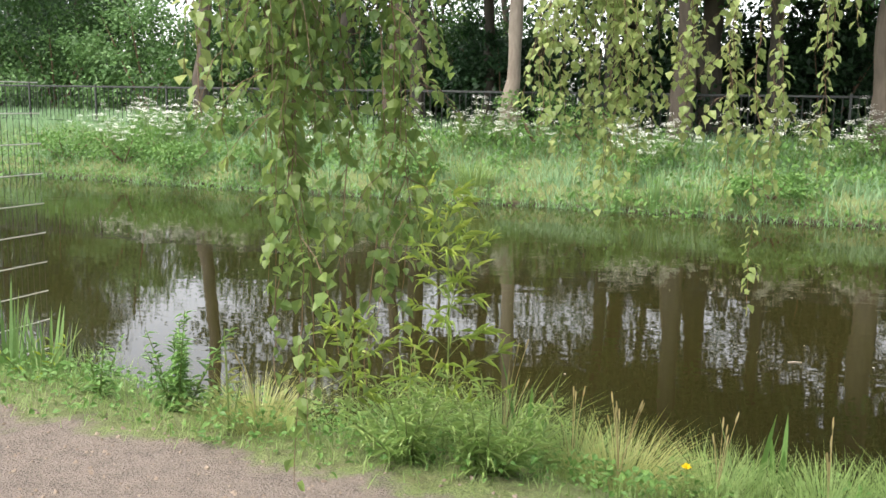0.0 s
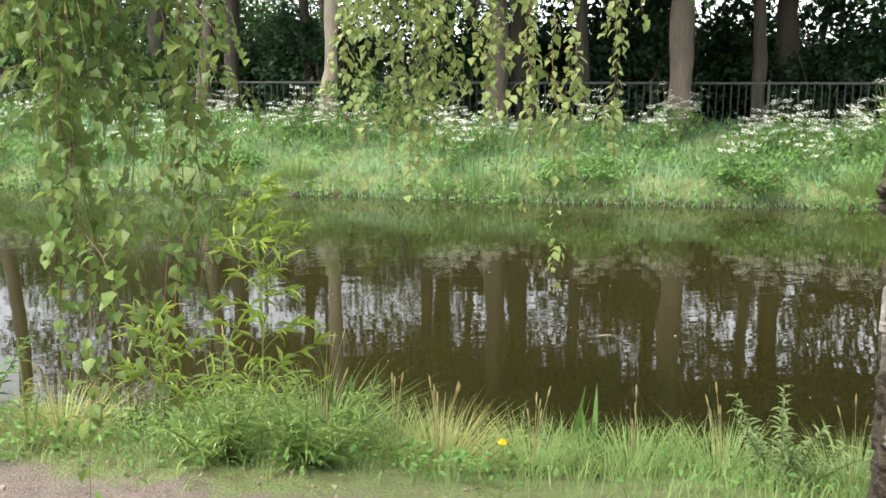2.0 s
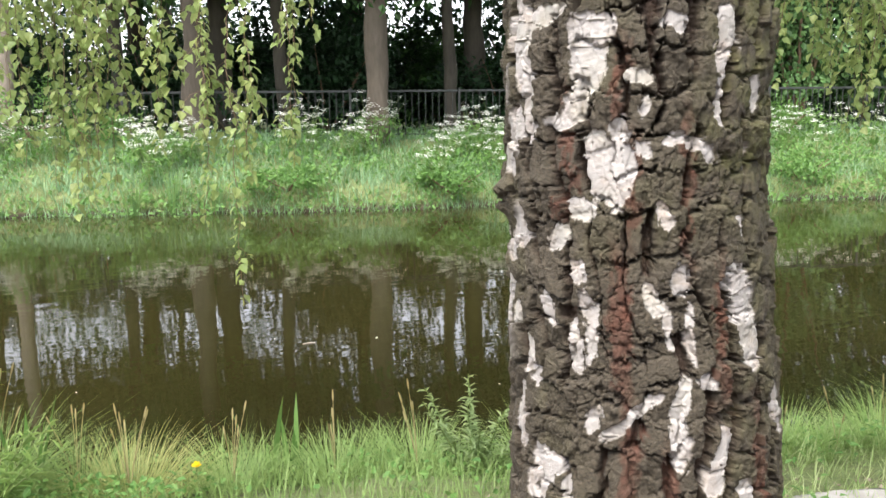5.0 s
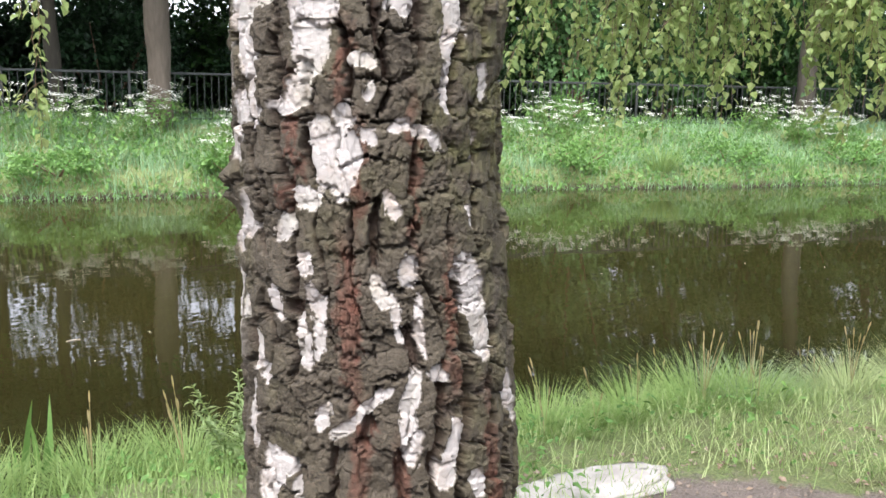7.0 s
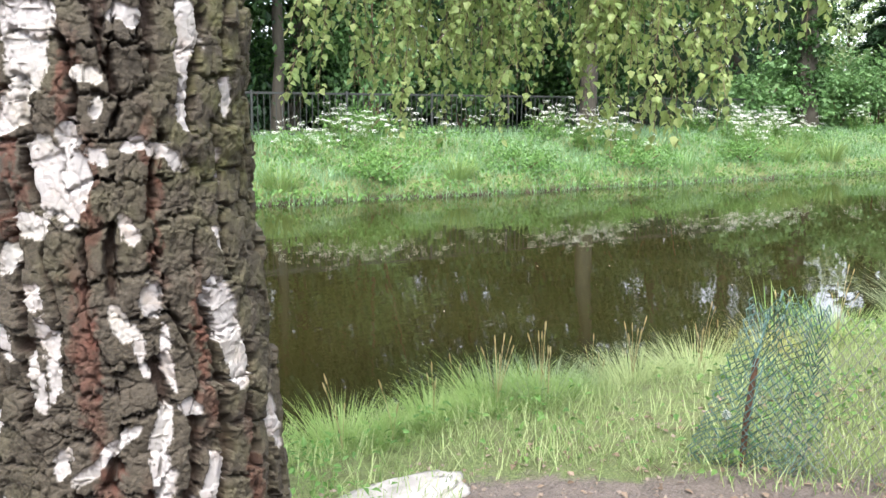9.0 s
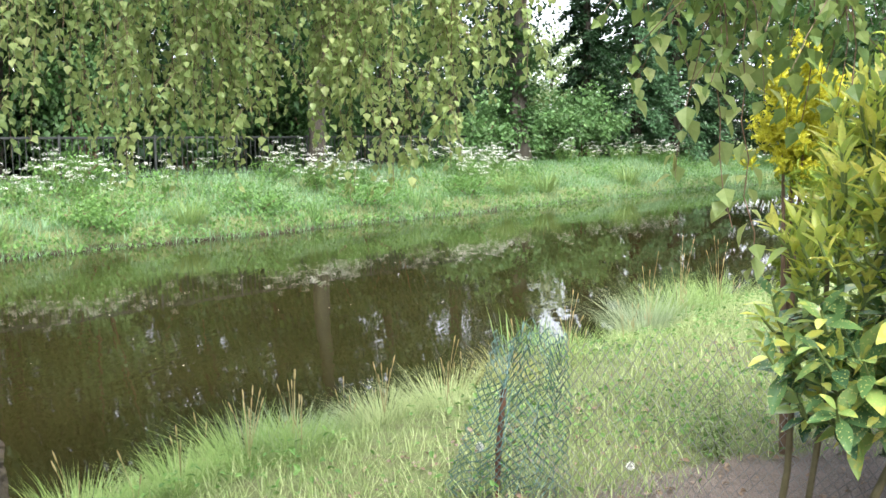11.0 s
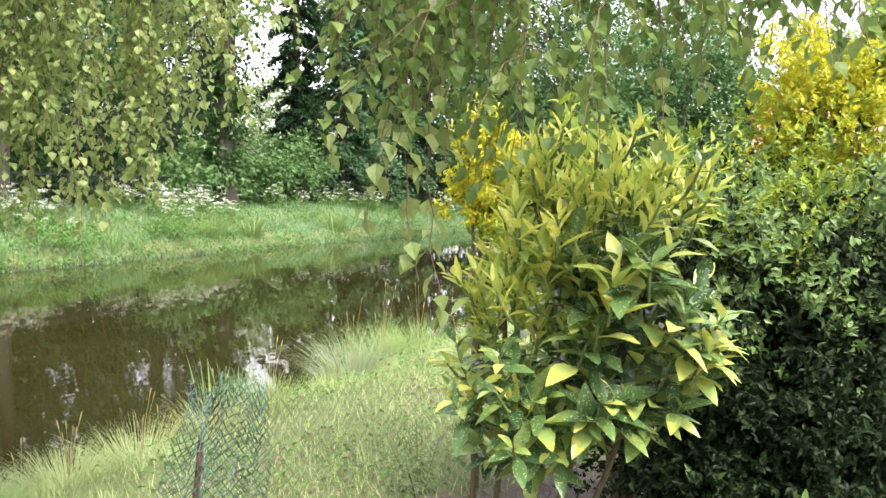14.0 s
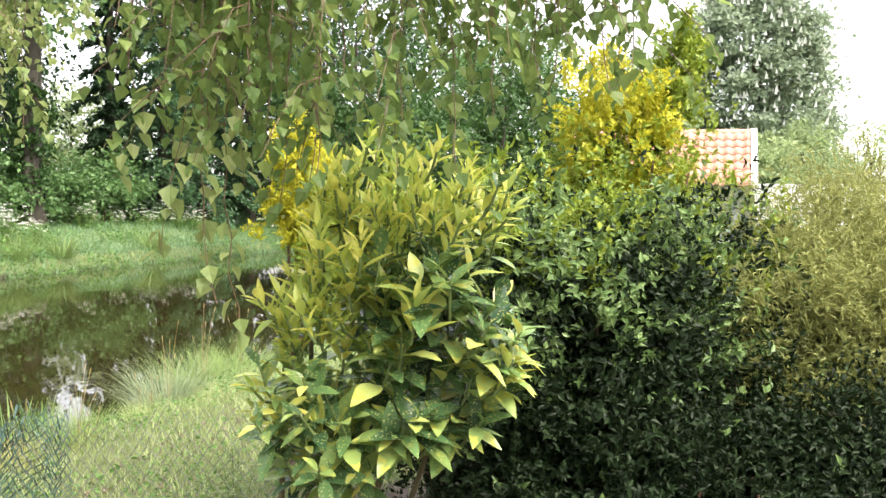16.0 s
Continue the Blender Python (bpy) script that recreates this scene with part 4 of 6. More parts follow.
d = unit(rng.normal(size=(k, 3)))
CLOD = plain_material("soil_clod", (0.15, 0.11, 0.08), (0.34, 0.28, 0.22), 20, 0.95)
tagged(part("soil_clods", fast_mesh("soil_clods", *scatter(*OCT, p, *axes(d, unit(rng.normal(size=(k, 3))), size, size))), CLOD), "small clods and pebbles strewn over the soil", "clods", kind="stuff")


# what floats on the pond
rng = np.random.default_rng(15)
twig = part("floating_twig", fast_mesh("floating_twig", *tube([(0, 0, 0), (0.045, 0.008, 0.002), (0.095, 0.0, 0)], (0.0025, 0.003, 0.002), 6), True), plain_material("bleached_twig", (0.40, 0.36, 0.28), (0.55, 0.50, 0.42), 30))
twig.location = (2.42, 6.14, -0.247)
tagged(twig, "pale bleached twig floating on the pond", "twig")
k = 240
u, n = rng.uniform(-6, 24, k), rng.uniform(5.2, 14.4, k)
x, y = uv(u, n)
size = rng.uniform(0.008, 0.022, k)
a = rng.uniform(0, 6.28, k)
specks = scatter(*FLAT, np.stack((x, y, np.full(k, -0.246)), -1), *axes(np.stack((np.cos(a), np.sin(a), np.zeros(k)), -1), np.tile((0.001, 0.0, 1.0), (k, 1)), size, size * 0.7))
tagged(part("floating_petals", fast_mesh("floating_petals", *specks), WHITE), "tiny pale petals and seeds floating on the water", "petals", kind="stuff")


# ---- birch ----
rng = np.random.default_rng(16)
def birch_material():
    m, nt, b = material("birch_bark", 0.85)
    def attr(name):
        a = nt.nodes.new("ShaderNodeAttribute")
        a.attribute_name = name
        return a.outputs["Fac"]
    tc = nt.nodes.new("ShaderNodeTexCoord").outputs["Object"]
    mid = noise_tex(nt, 22, 5, tc)
    flat = nt.nodes.new("ShaderNodeMapping")
    flat.inputs["Scale"].default_value = (1, 1, 1.7)
    nt.links.new(tc, flat.inputs[0])
    fine = noise_tex(nt, 150, 8, flat.outputs[0], 0.7)
    speck = noise_tex(nt, 330, 3, tc)
    cork = mix(nt, ramp(nt, fine, [(0.34, 0.0), (0.66, 1.0)]), (0.022, 0.018, 0.0118), (0.094, 0.077, 0.050))
    cork = mix(nt, ramp(nt, mid, [(0.35, 0.0), (0.7, 0.6)]), cork, (0.075, 0.062, 0.044))
    cork = mix(nt, ramp(nt, speck, [(0.66, 0.0), (0.74, 0.7)]), cork, (0.15, 0.125, 0.095))
    # shade of the cracks between plates, painted into the cork colour
    cork = mix(nt, math_node(nt, "MULTIPLY", attr("crack_shade"), 0.55), cork, (0.020, 0.013, 0.009))
    cork = mix(nt, math_node(nt, "MULTIPLY", attr("moss"), ramp(nt, mid, [(0.38, 0.0), (0.65, 0.75)])), cork, (0.105, 0.108, 0.032))
    cork = mix(nt, math_node(nt, "MULTIPLY", attr("red"), ramp(nt, mid, [(0.3, 0.35), (0.6, 0.95)])), cork, (0.105, 0.036, 0.020))
    mp = nt.nodes.new("ShaderNodeMapping")
    mp.inputs["Scale"].default_value = (14, 14, 90)
    nt.links.new(tc, mp.inputs[0])
    lent = noise_tex(nt, 1.0, 4, mp.outputs[0])
    paper = mix(nt, ramp(nt, lent, [(0.30, 0.7), (0.40, 0.0)]), (0.36, 0.34, 0.32), (0.21, 0.18, 0.155))
    paper = mix(nt, ramp(nt, mid, [(0.48, 0.0), (0.74, 0.65)]), paper, (0.27, 0.21, 0.155))
    paper = mix(nt, ramp(nt, noise_tex(nt, 9, 3, tc), [(0.5, 0.0), (0.7, 0.5)]), paper, (0.33, 0.32, 0.26))
    nt.links.new(mix(nt, attr("white"), cork, paper), b.inputs["Base Color"])
    bump(nt, b, math_node(nt, "MULTIPLY", fine, math_node(nt, "SUBTRACT", 1.0, math_node(nt, "MULTIPLY", attr("white"), 0.75))), 1.0, 0.005)
    return m


BARK = birch_material()
BX, BY = 1.345, 1.31
birch = thing("birch_tree", BX, BY, 0, "old weeping birch with cracked white and brown bark", "tree")
# finer steps on the side towards the path, coarser behind and below
th = radians(150) + np.concatenate((np.linspace(0, radians(180), 430, endpoint=False), np.linspace(radians(180), 2 * np.pi, 90, endpoint=False)))
zz = np.concatenate((np.linspace(-0.1, 0.68, 60, endpoint=False), np.linspace(0.68, 1.72, 470, endpoint=False), np.linspace(1.72, 2.5, 60)))
NT, NZ = len(th), len(zz)
T, Z = np.meshgrid(th, zz)
ARC = T * 0.238                                  # metres round the bark
R0 = 0.224 + 0.018 * smooth(1.5, 0.7, Z) + 0.09 * smooth(0.7, -0.1, Z) - 0.008 * smooth(1.6, 2.5, Z)
R0 = R0 + 0.006 * (vnoise(ARC * 5, Z * 3.2, 40) - 0.5)


def ridge_noise(f, k, a=1.0, b=1.0):
    return vnoise(ARC * f * a, Z * f * b, k) - 0.5


def cells(f, k, tall=1.0):
    """Angular cells of about 1/f metres: a number for each, another, and the distance to its edge."""
    a, b = ARC * f, Z * f / tall
    i, j = np.floor(a), np.floor(b)
    d1, d2 = np.full(T.shape, 9.0), np.full(T.shape, 9.0)
    n1, n2 = np.zeros(T.shape), np.zeros(T.shape)
    for di in (-1, 0, 1):
        for dj in (-1, 0, 1):
            p_, q_ = i + di, j + dj
            d = np.hypot(p_ + hash2(p_, q_, k) - a, q_ + hash2(p_, q_, k + 1) - b)
            hit = d < d1
            d2 = np.where(hit, d1, np.minimum(d2, d))
            n1, n2 = np.where(hit, hash2(p_, q_, k + 2), n1), np.where(hit, hash2(p_, q_, k + 3), n2)
            d1 = np.minimum(d1, d)
    return n1 - 0.5, n2 - 0.5, d2 - d1


big1, big2, big_edge = cells(42, 60, 1.5)
flake1, flake2, _ = cells(85, 70, 1.3)
chip1, chip2, _ = cells(210, 80)
# upright ridges between long furrows; the ridges break across into blocky plates
CW = 24
cu = T / (2 * np.pi) * CW + 0.9 * ridge_noise(6, 3, 1, 0.8) + 0.5 * ridge_noise(16, 4) + 0.22 * big1 + 0.10 * flake1 + 0.04 * chip1
col = np.floor(cu)
fx = cu - col
left_open, right_open = hash2(np.mod(col, CW), np.floor(Z / 0.11 + 0.5 * ridge_noise(9, 41)), 42), hash2(np.mod(col + 1, CW), np.floor(Z / 0.11 + 0.5 * ridge_noise(9, 41)), 42)
furrow_l, furrow_r = fx * 0.062 + 0.009 * (left_open > 0.52), (1 - fx) * 0.062 + 0.009 * (right_open > 0.52)
furrow = np.minimum(furrow_l, furrow_r)
wc = np.mod(col, CW)
cv = Z / (0.058 + 0.030 * hash2(wc, wc * 0, 43)) + 9 * hash2(wc, wc * 0, 44) + 0.5 * ridge_noise(13, 5) + 0.18 * big2 + 0.14 * flake2 + 0.05 * chip2 + 0.5 * (fx - 0.5) * (hash2(wc, wc * 0, 45) - 0.5)
row = np.floor(cv)
fy = cv - row
across = np.minimum(fy, 1 - fy) * 0.07
own, own2, own3 = hash2(wc, row, 7), hash2(wc, row, 8), hash2(wc, row, 9)
edge_f = smooth(0.0, 0.0055, furrow - 0.0062 * (1 + 1.8 * ridge_noise(12, 46)))
edge_c = smooth(0.0, 0.003, across - 0.0020)
seam = hash2(wc, np.where(fy > 0.5, row + 1, row), 47)
edge_c = 1 - (1 - edge_c) * (0.35 + 0.65 * (seam > 0.3))
gap = edge_f * edge_c
dome = smooth(0.0, 0.020, furrow) * 0.003
split = smooth(0.035, 0.0, np.abs(ridge_noise(24, 27, 0.7, 1.6))) * smooth(0.45, 0.6, vnoise(ARC * 9, Z * 9, 48)) + 0.7 * smooth(0.035, 0.0, np.abs(ridge_noise(42, 28, 1.2, 0.7))) * smooth(0.5, 0.65, vnoise(ARC * 11, Z * 8, 49))
grain = 0.005 * big2 + 0.0024 * flake2 * gap + 0.0017 * chip2 * (0.4 + 0.6 * (own3 > 0.4)) + 0.0014 * ridge_noise(330, 17) + 0.005 * ridge_noise(26, 18) - 0.0022 * smooth(0.08, 0.0, big_edge)
cork_h = edge_f * 0.022 + edge_c * 0.009 + dome + gap * (0.011 * own + 0.022 * (own2 - 0.5) * (fx - 0.5) + 0.022 * (own3 - 0.35) * (fy - 0.5)) - 0.006 * split * gap + grain
# white paper bark: degrees round the trunk, height, half width in degrees, half height, slant
UPPER = ((-149, 1.568, 6.5, 0.060, 0.1), (-142, 1.60, 4.3, 0.02, 0), (-153, 1.485, 5.0, 0.034, -0.5), (-159, 1.456, 7.5, 0.012, 0.3), (-129, 1.527, 4.8, 0.01, 0), (-115, 1.61, 5.2, 0.012, 0), (-91, 1.60, 5.0, 0.035, 0.1),
         (-94, 1.54, 3.2, 0.035, 0.1), (-95, 1.482, 2.6, 0.034, 0.2), (-144, 1.382, 5.8, 0.052, 0), (-136, 1.372, 5.6, 0.046, 0), (-151, 1.308, 6.0, 0.016, 0), (-138, 1.33, 4.4, 0.02, 0), (-135, 1.439, 3.3, 0.016, 0), (-126, 1.409, 3.4, 0.010, 0),
         (-126, 1.48, 2.4, 0.014, 0), (-113, 1.423, 4.6, 0.009, 0), (-106, 1.416, 3.4, 0.009, 0.2), (-99, 1.398, 3.0, 0.015, 0.6))
MIDDLE = ((-119, 1.302, 2.6, 0.021, 0.2), (-163, 1.256, 4.6, 0.020, -0.6), (-154, 1.203, 3.5, 0.021, 0), (-170, 1.133, 3.0, 0.031, 0.2), (-150, 1.144, 3.0, 0.028, 0), (-157, 1.065, 3.7, 0.039, 0.1), (-149, 1.086, 1.9, 0.038, -0.1),
          (-113, 1.196, 3.6, 0.022, 0), (-83, 1.13, 6.0, 0.056, 0.15), (-88, 1.195, 5.0, 0.021, 0), (-79, 1.07, 5.5, 0.034, 0), (-119, 1.12, 1.7, 0.038, 0.1), (-125, 1.163, 3.0, 0.026, 0.2), (-110, 1.104, 2.0, 0.046, 0), (-104, 1.022, 3.4, 0.012, 0.3),
          (-79, 1.389, 1.6, 0.024, 0.1), (-72, 1.50, 2.0, 0.03, 0.1), (-83, 1.278, 1.8, 0.015, 0.3))
LOWER = ((-135, 0.958, 3.2, 0.042, -1.1), (-115, 0.986, 3.0, 0.039, -0.2), (-116, 0.918, 3.2, 0.044, 0), (-98, 0.902, 4.2, 0.038, -0.2), (-103, 0.848, 3.2, 0.022, 0), (-150, 0.948, 2.6, 0.026, -0.2), (-176, 0.845, 5.0, 0.030, 0.2), (-86, 0.812, 3.2, 0.023, 0),
         (-58, 0.94, 4.5, 0.045, 0.1), (-169, 0.85, 5.0, 0.017, 0), (-180, 0.794, 5, 0.027, 0), (-162, 0.80, 2.8, 0.03, 0), (-125, 0.72, 4, 0.03, 0))
FLANK = ((173, 1.593, 8, 0.060, 0), (180, 1.494, 5, 0.066, 0.1), (166, 1.433, 8, 0.045, 0), (162, 1.377, 7, 0.04, 0), (171, 1.276, 5.5, 0.042, 0.05), (161, 1.225, 7, 0.024, 0), (153, 1.148, 7, 0.027, 0), (175, 1.038, 4.5, 0.030, 0.1),
         (166, 1.108, 4, 0.021, 0), (167, 0.909, 4.5, 0.055, 0), (-179, 1.008, 2.6, 0.017, 0), (-173, 1.628, 8, 0.018, 0), (-165, 1.63, 6, 0.012, 0))
wob1 = 0.010 * ridge_noise(26, 11) + 0.006 * flake1 + 0.007 * big2 + 0.002 * chip1
wob2 = 0.010 * ridge_noise(28, 14) + 0.007 * flake2 + 0.008 * big1 + 0.002 * chip2
white = np.zeros(T.shape)
for deg, pz, wa, wz, slant in UPPER + MIDDLE + LOWER + FLANK:
    da = (np.angle(np.exp(1j * (T - math.radians(deg)))) * 0.238 + slant * (Z - pz) + wob1) / (math.radians(wa) * 0.238)
    dz = (Z - pz + wob2) / wz
    q = (np.abs(da) ** 2.6 + np.abs(dz) ** 2.6) ** (1 / 2.6)
    white = np.maximum(white, smooth(1.16, 1.10, q))
away = smooth(1.25, 1.7, np.abs(np.angle(np.exp(1j * (T - math.radians(-120))))))
white = np.maximum(white, (own > 0.80) * smooth(0.4, 0.8, gap) * away)
white = np.maximum(white, smooth(1.78, 2.3, Z + 8 * wob1 + 0.2 * own))
knob = np.exp(-((np.angle(np.exp(1j * (T - math.radians(158)))) / 0.16) ** 2 + ((Z - 1.315) / 0.03) ** 2))
white = white * smooth(0.10, 0.03, knob) * (1 - 0.85 * smooth(0.022, 0.0, np.abs(ridge_noise(20, 29, 0.5, 1.9))) * (vnoise(ARC * 12, Z * 12, 50) > 0.5))
sheet = 0.020 + 0.010 * own + 0.010 * ridge_noise(14, 51) + 0.003 * big2 - 0.005 * (1 - edge_c) - 0.005 * (1 - edge_f)
depth = cork_h * (1 - white) + white * np.maximum(sheet + 0.004, 0.6 * cork_h + 0.012)
RR = R0 + depth - 0.026
# a torn knob on one side of the bark
RR = RR + 0.028 * knob * (1 + 1.2 * ridge_noise(45, 53))
sway = 0.036 * smooth(1.5, 0.72, Z) + 0.03 * smooth(0.72, 0.0, Z)
V = np.stack((RR * np.cos(T) + 0.755 * sway, RR * np.sin(T) - 0.656 * sway, Z), -1).reshape(-1, 3)
ii, jj = np.meshgrid(np.arange(NZ - 1), np.arange(NT), indexing="ij")
j2 = (jj + 1) % NT
F = np.stack((ii * NT + jj, ii * NT + j2, (ii + 1) * NT + j2, (ii + 1) * NT + jj), -1).reshape(-1, 4)
me = fast_mesh("trunk", V, F, True)
# rust-red inner bark runs down a few of the furrows
streak = np.zeros(T.shape)
for deg, z0, z1, wa in ((-137, 0.70, 1.24, 4.0), (-109, 1.22, 1.46, 2.6), (-131, 1.26, 1.42, 3.0), (-136, 1.42, 1.58, 2.2), (-78, 0.70, 0.98, 4.0), (-97, 0.98, 1.22, 2.6), (-158, 1.28, 1.5, 1.8), (-121, 0.68, 0.9, 2.5)):
    da = (np.angle(np.exp(1j * (T - math.radians(deg)))) * 0.238 + 2.2 * wob1) / (math.radians(wa) * 0.238)
    streak = np.maximum(streak, smooth(1.3, 0.5, np.abs(da)) * smooth(z0 - 0.05, z0 + 0.05, Z) * smooth(z1 + 0.05, z1 - 0.05, Z))
streak = streak * (0.6 + 0.4 * vnoise(ARC * 90, Z * 60, 31))
turn_ = np.angle(np.exp(1j * (T - math.radians(-70))))
moss = smooth(0.75, 0.2, np.abs(turn_)) * (0.35 + 0.65 * smooth(1.2, 1.5, Z)) + 0.25 * smooth(0.5, 0.75, vnoise(ARC * 9, Z * 7, 54))
for key, values in (("white", white), ("red", np.clip(streak + (1 - edge_f) * 0.25, 0, 1)), ("moss", np.clip(moss, 0, 1)), ("crack_shade", 1 - gap)):
    at_ = me.attributes.new(key, "FLOAT", "POINT")
    at_.data.foreach_set("value", values.ravel().astype(np.float32))
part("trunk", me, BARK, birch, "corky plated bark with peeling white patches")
part("upper_trunk", fast_mesh("upper_trunk", *tube([(0, 0, 2.45), (0.03, 0, 3.5), (-0.02, 0.05, 5.0), (0.05, 0.0, 7.0), (0, 0, 9.0)], (0.225, 0.19, 0.14, 0.08, 0.03), 20), True), PALE_BARK, birch)


k = 6000
crown_v = crown_arrays(k, 110, (0, 0, 6.8), (2.2, 2.2, 2.4), 0.085, 0.35, 0.14, FLAT, 0.8, 0.8)
part("crown", fast_mesh("crown", *crown_v), LEAF_BIRCH, birch)


def strand(seed, length, leaf, dense, step=0.024):
    """One hanging twig with its side twigs: arrays for twig and leaves, from its top downwards."""
    q = np.random.default_rng(seed)
    lines = []
    t = np.linspace(0, 1, int(length / 0.08) + 3)
    wx, wy = np.cumsum(q.normal(0, 0.010, len(t))), np.cumsum(q.normal(0, 0.010, len(t)))
    main = np.stack((wx, wy, -t * length), -1)
    lines.append((main, 0.0028))
    for i in range(int(length * dense)):
        s = q.uniform(0.02, 0.88)
        b = np.array([np.interp(s, t, main[:, j]) for j in range(3)])
        a, ln = q.uniform(0, 6.28), q.uniform(0.12, 0.42)
        k = np.linspace(0, 1, 7)[:, None]
        o = np.array((math.cos(a), math.sin(a), 0)) * q.uniform(0.06, 0.22)
        lines.append((b + np.sqrt(k) * o - k * np.array((0, 0, ln)) + np.cumsum(q.normal(0, 0.003, (7, 3)), axis=0), 0.0014))
    twigs = join(*[tube(l, np.linspace(r, r * 0.4, len(l)), 4) for l, r in lines])
    ps, ds = [], []
    for l, r in lines:
        seg = np.concatenate(((0,), np.cumsum(np.linalg.norm(np.diff(l, axis=0), axis=1))))
        s = np.arange(0.02, seg[-1], step) + q.uniform(-0.008, 0.008)
        s = s[q.uniform(0, 1, len(s)) < 0.85]
        ps.append(np.stack([np.interp(s, seg, l[:, j]) for j in range(3)], -1))
    p = np.concatenate(ps)
    k = len(p)
    a = q.uniform(0, 6.28, k)
    d = np.stack((np.cos(a), np.sin(a), -q.uniform(0.3, 2.2, k)), -1)
    p = p + unit(d) * 0.012
    up = unit(np.stack((np.cos(a), np.sin(a), np.full(k, 0.6)), -1) + q.normal(size=(k, 3)) * 0.5)
    size = leaf * q.uniform(0.55, 1.15, k)
    leaves = scatter(*FOLD, p, *axes(d, up, size, size * 0.82))
    m = max(2, int(length * 3))
    w = q.integers(0, k, m)
    cats = [tube([p[i], p[i] - np.array((0.002, 0, 0.012)), p[i] - np.array((0, 0.002, 0.03)), p[i] - np.array((0, 0, 0.04))], (0.001, 0.0035, 0.0035, 0.001), 5) for i in w]
    return twigs, leaves, join(*cats)


STRANDS = {}
for kind, (leaf, dense, mat) in {"green": (0.036, 10.0, LEAF_BIRCH), "sparse": (0.046, 4.0, LEAF_BIRCH), "yellow": (0.046, 10.0, LEAF_BIRCH_YELLOW), "thin": (0.05, 2.2, LEAF_BIRCH_YELLOW)}.items():
    for i, length in enumerate((1.5, 2.0, 2.5, 0.9)):
        tw, lv, ct = strand(100 + 10 * len(kind) + i, length, leaf, dense)
        a, b_, c_ = fast_mesh("hanging_twig", *tw), fast_mesh("foliage", *lv), fast_mesh("catkin", *ct)
        a.materials.append(TWIG)
        b_.materials.append(mat)
        c_.materials.append(LEAF_OLIVE)
        STRANDS[kind, i] = (a, b_, c_, length)


def hang(kind, i, x, y, low):
    a, b_, c_, length = STRANDS[kind, i]
    tw = part("hanging_twig", a, None, birch)
    tw.location = (x - BX, y - BY, low + length)
    tw.rotation_euler = (0, 0, rng.uniform(0, 6.28))
    part("foliage", b_, None, tw, "small fresh green toothed birch leaves")
    tagged(part("catkin", c_, None, tw), kind="stuff")
    return low + length


def curtain(kind, ends, lows, count, jitter=0.12, vary=0.15, limb=True, short=False):
    """Hanging twigs along a line between two places; lows gives their lower ends, even steps along it."""
    (x0, y0), (x1, y1) = ends
    tops = []
    for i in range(count):
        s = (i + rng.uniform(0.1, 0.9)) / count
        x, y = x0 + (x1 - x0) * s + rng.normal(0, jitter), y0 + (y1 - y0) * s + rng.normal(0, jitter)
        low = float(np.interp(s, np.linspace(0, 1, len(lows)), lows)) + rng.uniform(-0.1, 1) * vary
        k = 3 if short else int(rng.integers(0, 3))
        tops.append((x, y, hang(kind, k, x, y, low)))
    if limb:
        z = max(t_[2] for t_ in tops) - 0.3
        k = np.linspace(0, 1, 9)[:, None]
        mx, my = (x0 + x1) / 2 - BX, (y0 + y1) / 2 - BY
        part("limb", fast_mesh("limb", *tube(k * np.array((mx, my, 0)) + np.array((0, 0, 3.4)) + np.sin(k * np.pi * 0.8) * np.array((0, 0, 0.8)) + k * np.array((0, 0, z - 3.4)), np.linspace(0.06, 0.012, 9), 8), True), PALE_BARK, birch)
        part("limb", fast_mesh("limb", *tube([(x0 - BX, y0 - BY, z), (mx, my, z + 0.25), (x1 - BX, y1 - BY, z)], (0.006, 0.014, 0.006), 6), True), TWIG, birch)


curtain("green", ((-0.56, 2.45), (-0.10, 2.6)), (1.45, 1.32, 1.26, 1.25, 1.35), 16, 0.07, 0.30, True, True)
curtain("sparse", ((-0.55, 2.47), (-0.10, 2.5)), (1.0, 0.66, 0.62, 0.84), 6, 0.02, 0.08, False)
hang("sparse", 1, -0.385, 2.47, 0.46)
hang("sparse", 2, -0.20, 2.48, 0.98)
hang("thin", 1, -0.65, 2.42, 1.45)
curtain("thin", ((0.45, 4.3), (0.85, 4.2)), (1.42, 1.0, 1.02), 12, 0.08, 0.4)
curtain("yellow", ((0.5, 4.3), (0.85, 4.25)), (1.6, 1.35), 5, 0.08, 0.3, False)
curtain("thin", ((1.0, 4.2), (1.75, 3.95)), (1.1, 1.0, 1.0, 1.42), 9, 0.06, 0.5)
hang("thin", 0, 1.38, 4.08, 0.58)
hang("thin", 1, 0.74, 4.24, 0.98)
curtain("yellow", ((3.75, 3.05), (4.3, 2.4)), (1.40, 1.36, 1.32), 18, 0.10, 0.55)
curtain("yellow", ((4.3, 2.4), (4.85, 1.3)), (1.30, 1.28, 1.30, 1.55), 30, 0.16, 0.45)
curtain("yellow", ((4.8, 1.3), (5.0, 0.9)), (1.75, 2.2), 8, 0.10, 0.3, False)
curtain("green", ((3.9, 2.9), (4.7, 1.6)), (1.5, 1.45), 14, 0.22, 0.5, False)
curtain("green", ((2.46, 0.23), (2.48, -0.14)), (1.60, 1.46, 1.43, 1.60), 15, 0.07, 0.35, True, True)
hang("thin", 2, 2.46, 0.05, 1.24)
hang("thin", 1, 2.41, 0.10, 1.33)
curtain("green", ((2.48, -0.14), (2.34, -0.75)), (1.60, 1.64, 1.66, 1.82), 24, 0.09, 0.28, True, True)
